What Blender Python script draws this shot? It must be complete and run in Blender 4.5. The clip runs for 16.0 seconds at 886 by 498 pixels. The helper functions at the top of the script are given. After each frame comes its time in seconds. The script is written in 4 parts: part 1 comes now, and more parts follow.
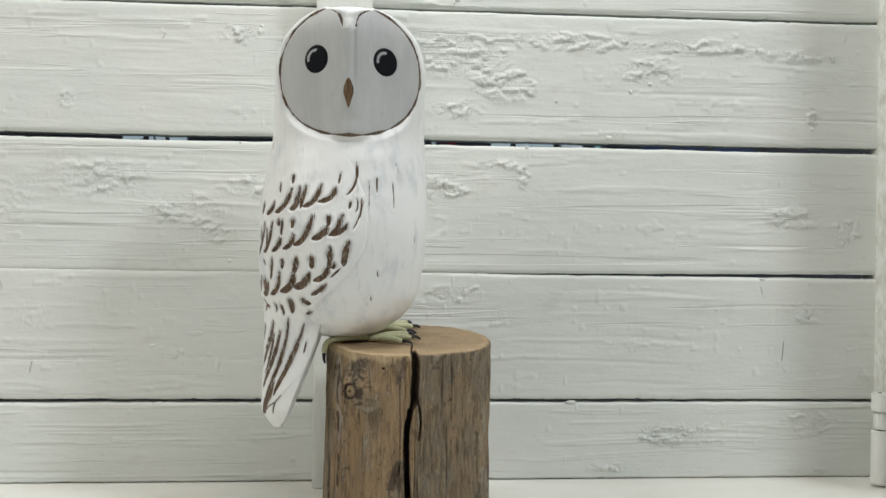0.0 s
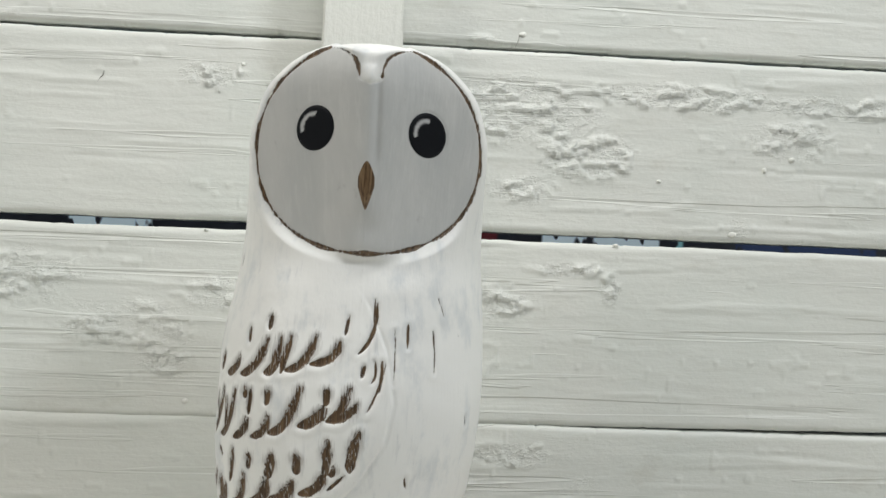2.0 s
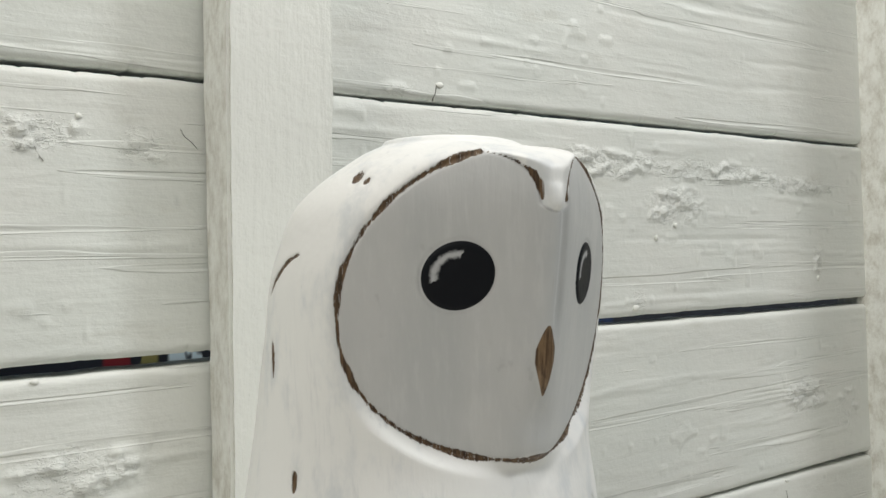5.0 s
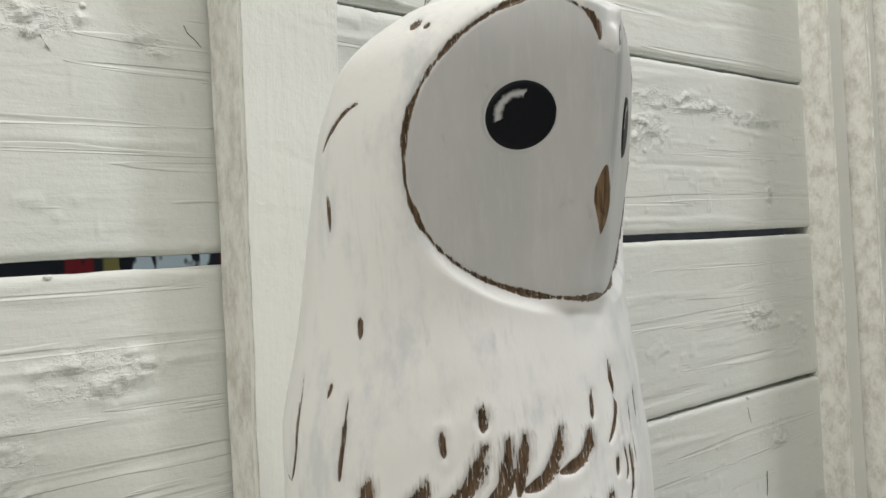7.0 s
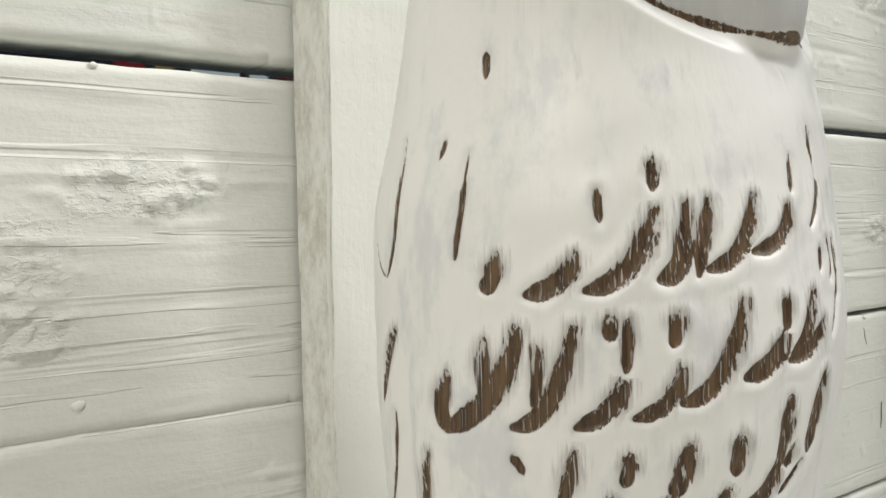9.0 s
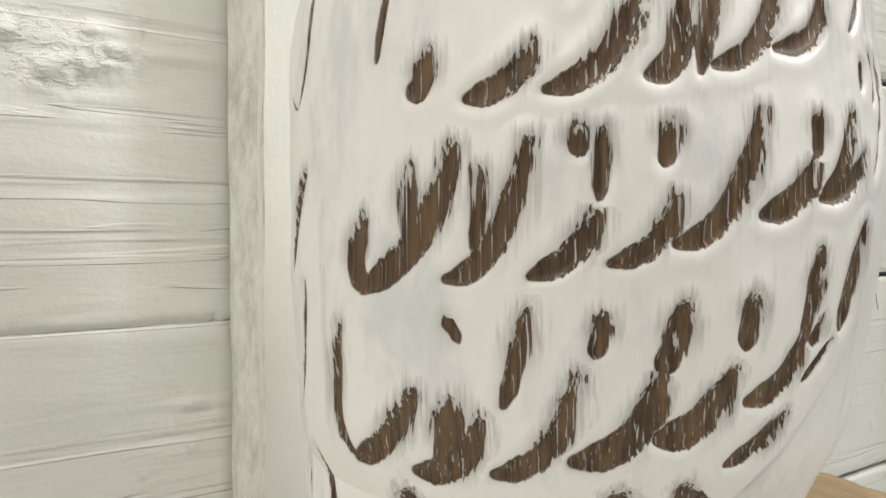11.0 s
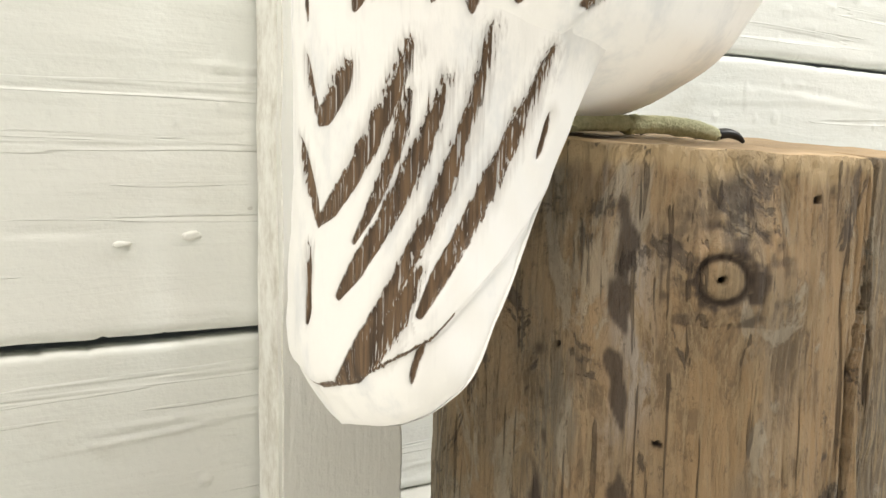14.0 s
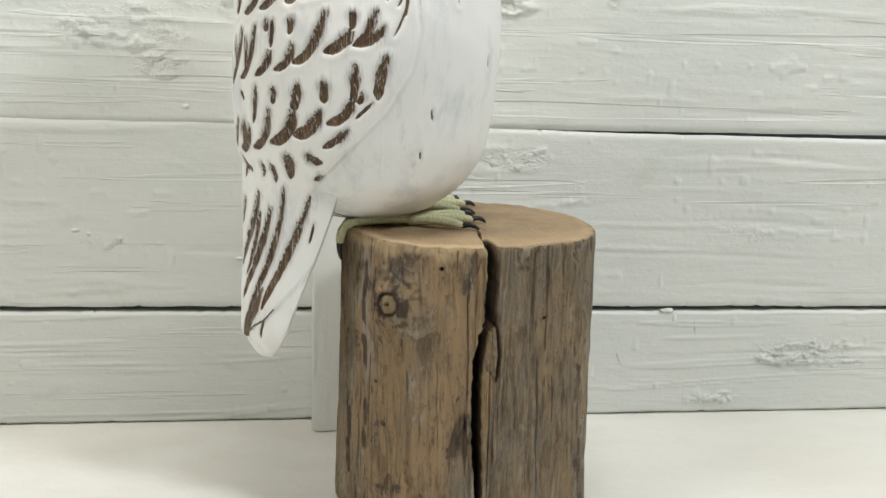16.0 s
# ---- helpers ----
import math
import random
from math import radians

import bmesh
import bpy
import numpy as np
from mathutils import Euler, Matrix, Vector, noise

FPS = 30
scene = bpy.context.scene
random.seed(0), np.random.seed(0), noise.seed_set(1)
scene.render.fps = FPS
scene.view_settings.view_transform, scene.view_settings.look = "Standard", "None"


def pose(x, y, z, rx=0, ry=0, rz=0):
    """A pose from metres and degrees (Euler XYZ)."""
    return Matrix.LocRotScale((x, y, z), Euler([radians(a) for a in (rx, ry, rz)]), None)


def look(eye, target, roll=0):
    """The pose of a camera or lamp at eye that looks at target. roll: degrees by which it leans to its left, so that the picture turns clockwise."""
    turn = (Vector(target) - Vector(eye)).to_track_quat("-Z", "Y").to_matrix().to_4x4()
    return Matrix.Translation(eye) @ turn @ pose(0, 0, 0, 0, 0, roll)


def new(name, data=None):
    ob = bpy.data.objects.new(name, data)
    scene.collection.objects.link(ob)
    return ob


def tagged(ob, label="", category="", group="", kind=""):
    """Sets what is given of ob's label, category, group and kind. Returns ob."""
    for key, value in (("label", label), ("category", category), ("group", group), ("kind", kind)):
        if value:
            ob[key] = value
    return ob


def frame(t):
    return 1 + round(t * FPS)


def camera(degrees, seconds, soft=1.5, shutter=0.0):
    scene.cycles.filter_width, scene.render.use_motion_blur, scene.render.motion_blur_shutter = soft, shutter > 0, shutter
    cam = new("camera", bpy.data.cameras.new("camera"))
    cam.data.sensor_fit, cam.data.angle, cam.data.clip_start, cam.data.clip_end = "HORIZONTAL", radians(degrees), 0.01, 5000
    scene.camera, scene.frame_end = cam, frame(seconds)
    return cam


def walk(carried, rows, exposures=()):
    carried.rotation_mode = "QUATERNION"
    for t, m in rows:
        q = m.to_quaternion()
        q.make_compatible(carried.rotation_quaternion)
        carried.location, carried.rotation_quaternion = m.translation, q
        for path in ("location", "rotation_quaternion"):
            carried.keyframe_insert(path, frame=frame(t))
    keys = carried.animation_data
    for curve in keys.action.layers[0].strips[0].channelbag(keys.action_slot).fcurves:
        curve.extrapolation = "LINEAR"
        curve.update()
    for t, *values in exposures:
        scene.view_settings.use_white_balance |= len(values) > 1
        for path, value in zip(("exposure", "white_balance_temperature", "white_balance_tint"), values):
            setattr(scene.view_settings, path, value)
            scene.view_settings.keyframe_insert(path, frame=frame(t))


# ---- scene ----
cam = camera(55.0, 16.0)
METRES, EYE, TILT, LEAN, TURN = 1.0, 0.186, 0.0, -0.7, -4.3
ROWS = [
    (0.0, 0.0, 0.0, 0.0, 0.0, 0.0, -0.0),
    (0.5, -0.0316, 0.0609, 0.0162, -2.22, 0.43, 0.37),
    (1.0, -0.035, 0.1134, 0.0301, -2.69, 0.96, -0.09),
    (1.5, -0.0155, 0.1624, 0.0476, -0.74, 1.46, -1.06),
    (2.0, -0.0264, 0.2079, 0.0639, 0.4, 1.72, -1.6),
    (2.5, -0.0684, 0.2575, 0.0865, -2.0, 1.79, -1.22),
    (3.0, -0.0962, 0.2953, 0.0966, -7.95, 1.5, -0.66),
    (3.5, -0.1265, 0.315, 0.1063, -14.48, 0.81, -0.36),
    (4.0, -0.15, 0.3301, 0.1238, -20.38, 0.7, 0.23),
    (6.5, -0.2184, 0.3692, 0.1072, -37.14, 0.01, 3.78),
    (7.0, -0.2216, 0.3708, 0.0865, -36.16, -0.1, 3.65),
    (7.5, -0.2207, 0.3696, 0.0713, -33.73, -0.41, 3.06),
    (8.0, -0.2182, 0.3846, 0.0551, -32.83, -1.29, 2.65),
    (10.5, -0.1872, 0.4538, 0.017, -33.38, -1.12, 1.34),
    (11.0, -0.1794, 0.4522, 0.0048, -33.11, -1.12, 1.05),
    (11.5, -0.1798, 0.4498, -0.0095, -32.02, -1.89, 0.77),
    (12.0, -0.1806, 0.4444, -0.0207, -30.88, -2.71, 0.73),
    (12.5, -0.1803, 0.4406, -0.0328, -29.96, -3.65, 0.79),
    (13.0, -0.1816, 0.4338, -0.0442, -29.5, -4.55, 0.65),
    (13.5, -0.1811, 0.4292, -0.0569, -28.98, -5.25, 0.16),
    (14.0, -0.1743, 0.4181, -0.0662, -27.75, -6.27, -0.29),
    (14.5, -0.1566, 0.3978, -0.0712, -24.09, -7.57, -1.04),
    (15.0, -0.118, 0.356, -0.0617, -17.55, -8.58, -1.16),
    (15.5, -0.083, 0.2895, -0.0436, -9.46, -8.79, -0.88),
    (16.0, -0.0513, 0.2066, -0.0236, -2.53, -7.59, -0.56),
]
EXPOSURES = [(0.0, 0.08, 6450, 10), (2.0, 0.0, 6500, 10), (3.5, -0.09, 6550, 10), (7.0, -0.10, 6680, 11), (8.2, 0.10, 6750, 11), (10.5, 0.22, 6850, 12), (12.5, 0.58, 6900, 13), (14.5, 0.98, 6950, 13), (15.5, 0.76, 6620, 10), (16.0, 0.31, 6600, 10)]
walk(cam, [(t, pose(0, 0, EYE, TILT, LEAN, TURN) @ pose(METRES * x, METRES * y, METRES * z, 90 + pitch, roll, yaw)) for t, x, y, z, yaw, pitch, roll in ROWS], EXPOSURES)

# ---- light ----
world = bpy.data.worlds.new("room_light")
scene.world = world
world.use_nodes = True
world.node_tree.nodes["Background"].inputs[0].default_value = (0.97, 1.0, 0.975, 1)
world.node_tree.nodes["Background"].inputs[1].default_value = 0.05


def ceiling_lamp(name, eye, target, sx, sy, watts, colour):
    data = bpy.data.lights.new(name, "AREA")
    data.shape, data.size, data.size_y, data.energy, data.color = "RECTANGLE", sx, sy, watts, colour
    ob = new(name, data)
    ob.matrix_world = look(eye, target)
    return tagged(ob, kind="structure")


ceiling_lamp("ceiling_lamp_1", (2.60, -1.50, 2.90), (0.0, 0.6, 0.15), 0.55, 0.55, 66.0, (0.93, 0.98, 1.0))
ceiling_lamp("ceiling_lamp_2", (0.05, 0.40, 0.92), (0.04, 0.64, 0.30), 0.30, 0.14, 2.5, (1.0, 0.995, 0.955))
ceiling_lamp("ceiling_lamp_3", (-1.10, 0.05, 1.10), (0.0, 0.6, 0.2), 0.45, 0.45, 7.8, (1.0, 0.98, 0.91))


# ---- materials ----
class Nodes:
    """Small helper that wires one procedural material."""

    def __init__(self, name):
        self.mat = bpy.data.materials.new(name)
        self.mat.use_nodes = True
        self.tree = self.mat.node_tree
        self.bsdf = self.tree.nodes["Principled BSDF"]
        self.at = {}

    def link(self, a, b):
        self.tree.links.new(a, b)

    def coords(self, scale=(1, 1, 1), shift=(0, 0, 0), random_shift=0.0):
        tc = self.tree.nodes.new("ShaderNodeTexCoord")
        mp = self.tree.nodes.new("ShaderNodeMapping")
        mp.inputs["Scale"].default_value = scale
        mp.inputs["Location"].default_value = shift
        self.link(tc.outputs["Object"], mp.inputs["Vector"])
        if random_shift:
            info = self.tree.nodes.new("ShaderNodeObjectInfo")
            mul = self.tree.nodes.new("ShaderNodeVectorMath")
            mul.operation = "SCALE"
            mul.inputs[0].default_value = (random_shift, random_shift * 0.7, random_shift * 1.3)
            self.link(info.outputs["Random"], mul.inputs["Scale"])
            self.link(mul.outputs[0], mp.inputs["Location"])
        return mp.outputs[0]

    def noise(self, vec, scale, detail=4, rough=0.55, distort=0.0):
        n = self.tree.nodes.new("ShaderNodeTexNoise")
        n.inputs["Scale"].default_value, n.inputs["Detail"].default_value = scale, detail
        n.inputs["Roughness"].default_value, n.inputs["Distortion"].default_value = rough, distort
        self.link(vec, n.inputs["Vector"])
        return n.outputs["Fac"]

    def ramp(self, fac, lo, hi, a=0.0, b=1.0):
        m = self.tree.nodes.new("ShaderNodeMapRange")
        m.interpolation_type = "SMOOTHSTEP"
        for k, v in (("From Min", lo), ("From Max", hi), ("To Min", a), ("To Max", b)):
            m.inputs[k].default_value = v
        self.link(fac, m.inputs["Value"])
        return m.outputs[0]

    def math(self, op, a, b=None):
        m = self.tree.nodes.new("ShaderNodeMath")
        m.operation = op
        for i, v in enumerate((a, b)):
            if v is None:
                continue
            if isinstance(v, (int, float)):
                m.inputs[i].default_value = v
            else:
                self.link(v, m.inputs[i])
        return m.outputs[0]

    def mix(self, fac, a, b):
        m = self.tree.nodes.new("ShaderNodeMix")
        m.data_type = "RGBA"
        if isinstance(fac, (int, float)):
            m.inputs[0].default_value = fac
        else:
            self.link(fac, m.inputs[0])
        for i, v in ((6, a), (7, b)):
            if isinstance(v, tuple):
                m.inputs[i].default_value = (*v, 1)
            else:
                self.link(v, m.inputs[i])
        return m.outputs[2]

    def attr(self, name):
        n = self.tree.nodes.new("ShaderNodeAttribute")
        n.attribute_name = name
        return n.outputs["Fac"]

    def bump(self, height, distance, strength=1.0, before=None):
        b = self.tree.nodes.new("ShaderNodeBump")
        b.inputs["Distance"].default_value, b.inputs["Strength"].default_value = distance, strength
        self.link(height, b.inputs["Height"])
        if before is not None:
            self.link(before, b.inputs["Normal"])
        return b.outputs[0]

    def done(self, colour, rough, normal=None, metal=0.0):
        for key, v in (("Base Color", colour), ("Roughness", rough), ("Normal", normal), ("Metallic", metal)):
            if v is None:
                continue
            if isinstance(v, tuple):
                self.bsdf.inputs[key].default_value = (*v, 1)
            elif isinstance(v, (int, float)):
                self.bsdf.inputs[key].default_value = v
            else:
                self.link(v, self.bsdf.inputs[key])
        return self.mat


def painted_board(name, base=(0.735, 0.745, 0.71), grime=0.35, relief=1.0):
    """Thick white paint over rough-sawn softwood: saw lines, torn grain, thin grey stains."""
    n = Nodes(name)
    plain = n.coords((1, 1, 1), random_shift=3.0)
    grain = n.noise(n.coords((1, 1, 9), random_shift=3.0), 16, 5, 0.6, 0.6)
    lines = n.noise(n.coords((0.45, 1, 15), random_shift=5.0), 8, 3, 0.5, 0.25)
    ridge = n.math("MULTIPLY", n.ramp(lines, 0.605, 0.615), n.ramp(lines, 0.69, 0.62))
    zone = n.ramp(n.math("ADD", n.attr("torn"), n.noise(n.coords((1, 1, 2.0), random_shift=2.0), 45, 4)), 0.78, 1.30)
    crumb = n.ramp(n.noise(n.coords((1, 1, 1.8), random_shift=4.0), 420, 3, 0.6, 0.4), 0.45, 0.66)
    fine = n.noise(plain, 520, 3, 0.6)
    soft = n.noise(plain, 14, 3)
    dents = n.noise(n.coords((1, 1, 1.6), random_shift=9.0), 60, 4, 0.6)
    height = n.math("ADD", n.math("MULTIPLY", grain, 0.22), n.math("MULTIPLY", n.math("MULTIPLY", crumb, zone), 0.12))
    height = n.math("ADD", height, n.math("MULTIPLY", ridge, 0.16))
    height = n.math("ADD", height, n.math("MULTIPLY", fine, 0.07))
    height = n.math("ADD", height, n.math("MULTIPLY", dents, 0.22))
    normal = n.bump(height, 0.0021 * relief, 1.0)
    stain = n.ramp(n.noise(n.coords((1, 1, 2.5), random_shift=4.0), 26, 5, 0.65), 0.56, 0.78)
    colour = n.mix(n.ramp(soft, 0.3, 0.75), base, tuple(c * f for c, f in zip(base, (0.95, 0.97, 0.97))))
    colour = n.mix(n.math("MULTIPLY", stain, grime), colour, (0.50, 0.49, 0.43))
    pit = n.ramp(n.noise(n.coords((1, 1, 1.3), random_shift=6.0), 130, 2), 0.79, 0.82)
    colour = n.mix(n.math("MULTIPLY", pit, 0.35), colour, (0.22, 0.20, 0.16))
    return n.done(colour, 0.50, normal)


def painted_post(name):
    """Planed batten, white, with a grubby, chipped look on its narrow sides."""
    n = Nodes(name)
    fine = n.noise(n.coords((1, 1, 1)), 260, 4, 0.6)
    grain = n.noise(n.coords((5, 5, 0.5)), 40, 4, 0.6)
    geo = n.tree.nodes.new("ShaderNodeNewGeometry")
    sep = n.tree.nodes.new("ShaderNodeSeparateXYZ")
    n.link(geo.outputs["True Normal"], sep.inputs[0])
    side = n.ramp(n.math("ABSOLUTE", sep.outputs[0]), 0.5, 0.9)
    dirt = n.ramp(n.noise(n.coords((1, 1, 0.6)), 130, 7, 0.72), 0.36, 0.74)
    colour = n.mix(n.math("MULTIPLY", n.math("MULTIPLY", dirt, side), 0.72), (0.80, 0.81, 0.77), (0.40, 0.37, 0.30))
    height = n.math("ADD", n.math("MULTIPLY", fine, 0.4), n.math("MULTIPLY", grain, 0.5))
    return n.done(colour, 0.5, n.bump(height, 0.0012))


def shelf_paint():
    n = Nodes("white_shelf_paint")
    soft = n.noise(n.coords((1, 2, 1)), 12, 4)
    fine = n.noise(n.coords((1, 1, 1)), 160, 4)
    spot = n.ramp(n.noise(n.coords((1, 1, 1)), 95, 2), 0.78, 0.81)
    colour = n.mix(n.ramp(soft, 0.35, 0.7), (0.80, 0.79, 0.74), (0.75, 0.73, 0.67))
    colour = n.mix(n.math("MULTIPLY", spot, 0.5), colour, (0.3, 0.28, 0.24))
    return n.done(colour, 0.42, n.bump(fine, 0.0004))


def owl_paint():
    """White chalky paint rubbed through to brown wood along the carving, grey face, black eyes, wooden beak."""
    n = Nodes("rubbed_white_paint")
    streak = n.noise(n.coords((1, 1, 0.035)), 1500, 3, 0.6)
    coarse = n.noise(n.coords((1, 1, 0.16)), 420, 3, 0.6)
    noise_mm = n.math("ADD", n.math("MULTIPLY", n.math("SUBTRACT", streak, 0.5), 4.4), n.math("MULTIPLY", n.math("SUBTRACT", coarse, 0.5), 1.6))
    edge = n.math("ADD", n.attr("wear"), n.math("MULTIPLY", noise_mm, n.attr("rub")))
    scratch = n.ramp(n.noise(n.coords((1, 1, 0.016)), 2300, 2, 0.5), 0.60, 0.66)
    scratch = n.math("MULTIPLY", scratch, n.ramp(n.attr("rub"), 0.18, 0.6, 0.35, 1.0))
    worn = n.math("MULTIPLY", n.ramp(edge, -0.12, 0.16), n.math("SUBTRACT", 1.0, n.math("MULTIPLY", scratch, 0.85)))
    smear = n.math("MULTIPLY", n.ramp(edge, -2.6, 0.3, 0.0, 0.62), n.ramp(n.attr("rub"), 0.15, 0.9, 0.12, 1.0))
    dull = n.ramp(n.noise(n.coords((1, 1, 0.45)), 70, 5, 0.65), 0.50, 0.70, 0.0, 0.50)
    fleck = n.ramp(n.noise(n.coords((1, 1, 0.5)), 300, 3, 0.6), 0.76, 0.80, 0.0, 0.5)
    paint = n.mix(dull, (0.88, 0.88, 0.865), (0.58, 0.62, 0.66))
    paint = n.mix(n.math("MULTIPLY", fleck, n.attr("flecks")), paint, (0.30, 0.30, 0.31))
    wipe = n.ramp(n.noise(n.coords((1, 1, 0.10)), 210, 4, 0.65), 0.56, 0.74, 0.0, 0.42)
    wipe = n.math("MULTIPLY", wipe, n.ramp(n.noise(n.coords((1, 1, 0.5)), 34, 3), 0.42, 0.62))
    paint = n.mix(wipe, paint, (0.46, 0.48, 0.52))
    face_soft = n.ramp(n.noise(n.coords((1, 1, 0.4)), 60, 4), 0.3, 0.75)
    face = n.mix(face_soft, (0.60, 0.60, 0.595), (0.53, 0.54, 0.54))
    face_rub = n.ramp(n.noise(n.coords((1, 1, 0.12)), 330, 5, 0.7), 0.46, 0.72, 0.0, 0.30)
    face = n.mix(face_rub, face, (0.70, 0.70, 0.69))
    face_spot = n.ramp(n.noise(n.coords((1, 1, 0.6)), 120, 4, 0.6), 0.66, 0.76, 0.0, 0.35)
    face = n.mix(face_spot, face, (0.36, 0.36, 0.36))
    colour = n.mix(n.ramp(n.attr("face"), -0.2, 0.4), paint, face)
    colour = n.mix(n.math("MULTIPLY", smear, n.attr("smudge")), colour, (0.34, 0.32, 0.31))
    wood_grain = n.noise(n.coords((1, 1, 0.05)), 900, 4, 0.6)
    wood = n.mix(n.ramp(wood_grain, 0.3, 0.7), (0.050, 0.030, 0.017), (0.170, 0.105, 0.056))
    colour = n.mix(worn, colour, wood)
    beak = n.mix(n.ramp(wood_grain, 0.35, 0.65), (0.075, 0.042, 0.020), (0.24, 0.155, 0.085))
    colour = n.mix(n.ramp(n.attr("beak"), -0.1, 0.12), colour, beak)
    eye = n.ramp(n.attr("eye"), -0.08, 0.10)
    colour = n.mix(eye, colour, (0.010, 0.011, 0.014))
    glint = n.ramp(n.math("ADD", n.attr("glint"), n.math("MULTIPLY", n.math("SUBTRACT", n.noise(n.coords(), 900, 2), 0.5), 1.2)), -0.5, 0.7, 0.0, 0.62)
    colour = n.mix(glint, colour, (0.78, 0.79, 0.80))
    brush = n.noise(n.coords((1, 1, 0.08)), 800, 3, 0.6)
    dots = n.noise(n.coords(), 700, 2)
    lumps = n.noise(n.coords(), 55, 3)
    height = n.math("ADD", n.math("MULTIPLY", brush, 0.16), n.math("MULTIPLY", dots, 0.05))
    height = n.math("ADD", height, n.math("MULTIPLY", worn, -0.35))
    height = n.math("ADD", height, n.math("MULTIPLY", lumps, 0.9))
    rough = n.math("ADD", n.math("MULTIPLY", worn, 0.12), 0.40)
    rough = n.math("SUBTRACT", rough, n.math("MULTIPLY", eye, -0.10))
    n.link(n.ramp(eye, 0.0, 1.0, 0.42, 0.10), n.bsdf.inputs["Specular IOR Level"])
    return n.done(colour, rough, n.bump(height, 0.0006))


def chenille():
    n = Nodes("pale_green_chenille")
    fuzz = n.noise(n.coords(), 900, 4, 0.7)
    colour = n.mix(n.ramp(fuzz, 0.3, 0.7), (0.60, 0.61, 0.35), (0.82, 0.82, 0.56))
    return n.done(colour, 0.9, n.bump(fuzz, 0.0009))


def claw_black():
    n = Nodes("black_claw")
    return n.done(n.mix(n.noise(n.coords(), 600, 3), (0.012, 0.012, 0.013), (0.035, 0.033, 0.032)), 0.45)


def bark_less_wood():
    """Weathered debarked log: tan and grey patches, dark stains, fine checks, pale scars."""
    n = Nodes("weathered_log_side")
    fibre = n.noise(n.coords((1, 1, 0.07)), 900, 7, 0.72)
    streak = n.noise(n.coords((1, 1, 0.16)), 210, 7, 0.7, 0.8)
    broad = n.noise(n.coords((1, 1, 0.38)), 34, 6, 0.62, 1.0)
    patch = n.noise(n.coords((1, 1, 0.60)), 58, 9, 0.70, 0.8)
    speck = n.noise(n.coords((1, 1, 0.45)), 520, 5, 0.75)
    mottle = n.noise(n.coords((1, 1, 0.5)), 130, 7, 0.7, 0.6)
    grey = n.math("ADD", n.ramp(broad, 0.36, 0.66, -0.35, 0.55), n.attr("grey"))
    colour = n.mix(n.ramp(grey, 0.0, 1.0), (0.385, 0.255, 0.135), (0.235, 0.198, 0.145))
    ash = n.math("MULTIPLY", n.attr("ash"), n.ramp(mottle, 0.62, 0.46))
    colour = n.mix(ash, colour, (0.42, 0.365, 0.31))
    colour = n.mix(n.ramp(mottle, 0.49, 0.61, 0.0, 0.62), colour, (0.140, 0.095, 0.054))
    colour = n.mix(n.ramp(streak, 0.50, 0.66, 0.0, 0.55), colour, (0.115, 0.080, 0.048))
    colour = n.mix(n.ramp(fibre, 0.48, 0.60, 0.0, 0.70), colour, (0.39, 0.288, 0.17))
    pale = n.ramp(n.noise(n.coords((1, 1, 0.45), (4, 2, 1)), 62, 7, 0.64, 0.8), 0.55, 0.60, 0.0, 0.60)
    colour = n.mix(pale, colour, (0.43, 0.37, 0.28))
    colour = n.mix(n.ramp(patch, 0.585, 0.61, 0.0, 0.60), colour, (0.085, 0.066, 0.055))
    colour = n.mix(n.ramp(speck, 0.57, 0.67, 0.0, 0.55), colour, (0.085, 0.060, 0.040))
    colour = n.mix(n.ramp(n.attr("bare"), 0.0, 1.0), colour, (0.56, 0.415, 0.24))
    colour = n.mix(n.ramp(n.attr("stain"), 0.0, 1.0), colour, (0.060, 0.040, 0.028))
    check = n.ramp(n.noise(n.coords((1, 1, 0.03)), 520, 2, 0.5), 0.645, 0.68)
    colour = n.mix(n.math("MULTIPLY", check, 0.6), colour, (0.05, 0.032, 0.02))
    height = n.math("ADD", n.math("MULTIPLY", fibre, 0.45), n.math("MULTIPLY", streak, 0.8))
    height = n.math("ADD", height, n.math("MULTIPLY", n.ramp(patch, 0.58, 0.63), -0.35))
    height = n.math("ADD", height, n.math("MULTIPLY", mottle, 0.8))
    height = n.math("ADD", height, n.math("MULTIPLY", pale, 0.25))
    height = n.math("ADD", height, n.math("MULTIPLY", speck, 0.45))
    height = n.math("SUBTRACT", height, n.math("MULTIPLY", check, 0.6))
    return n.done(colour, 0.74, n.bump(height, 0.0028))


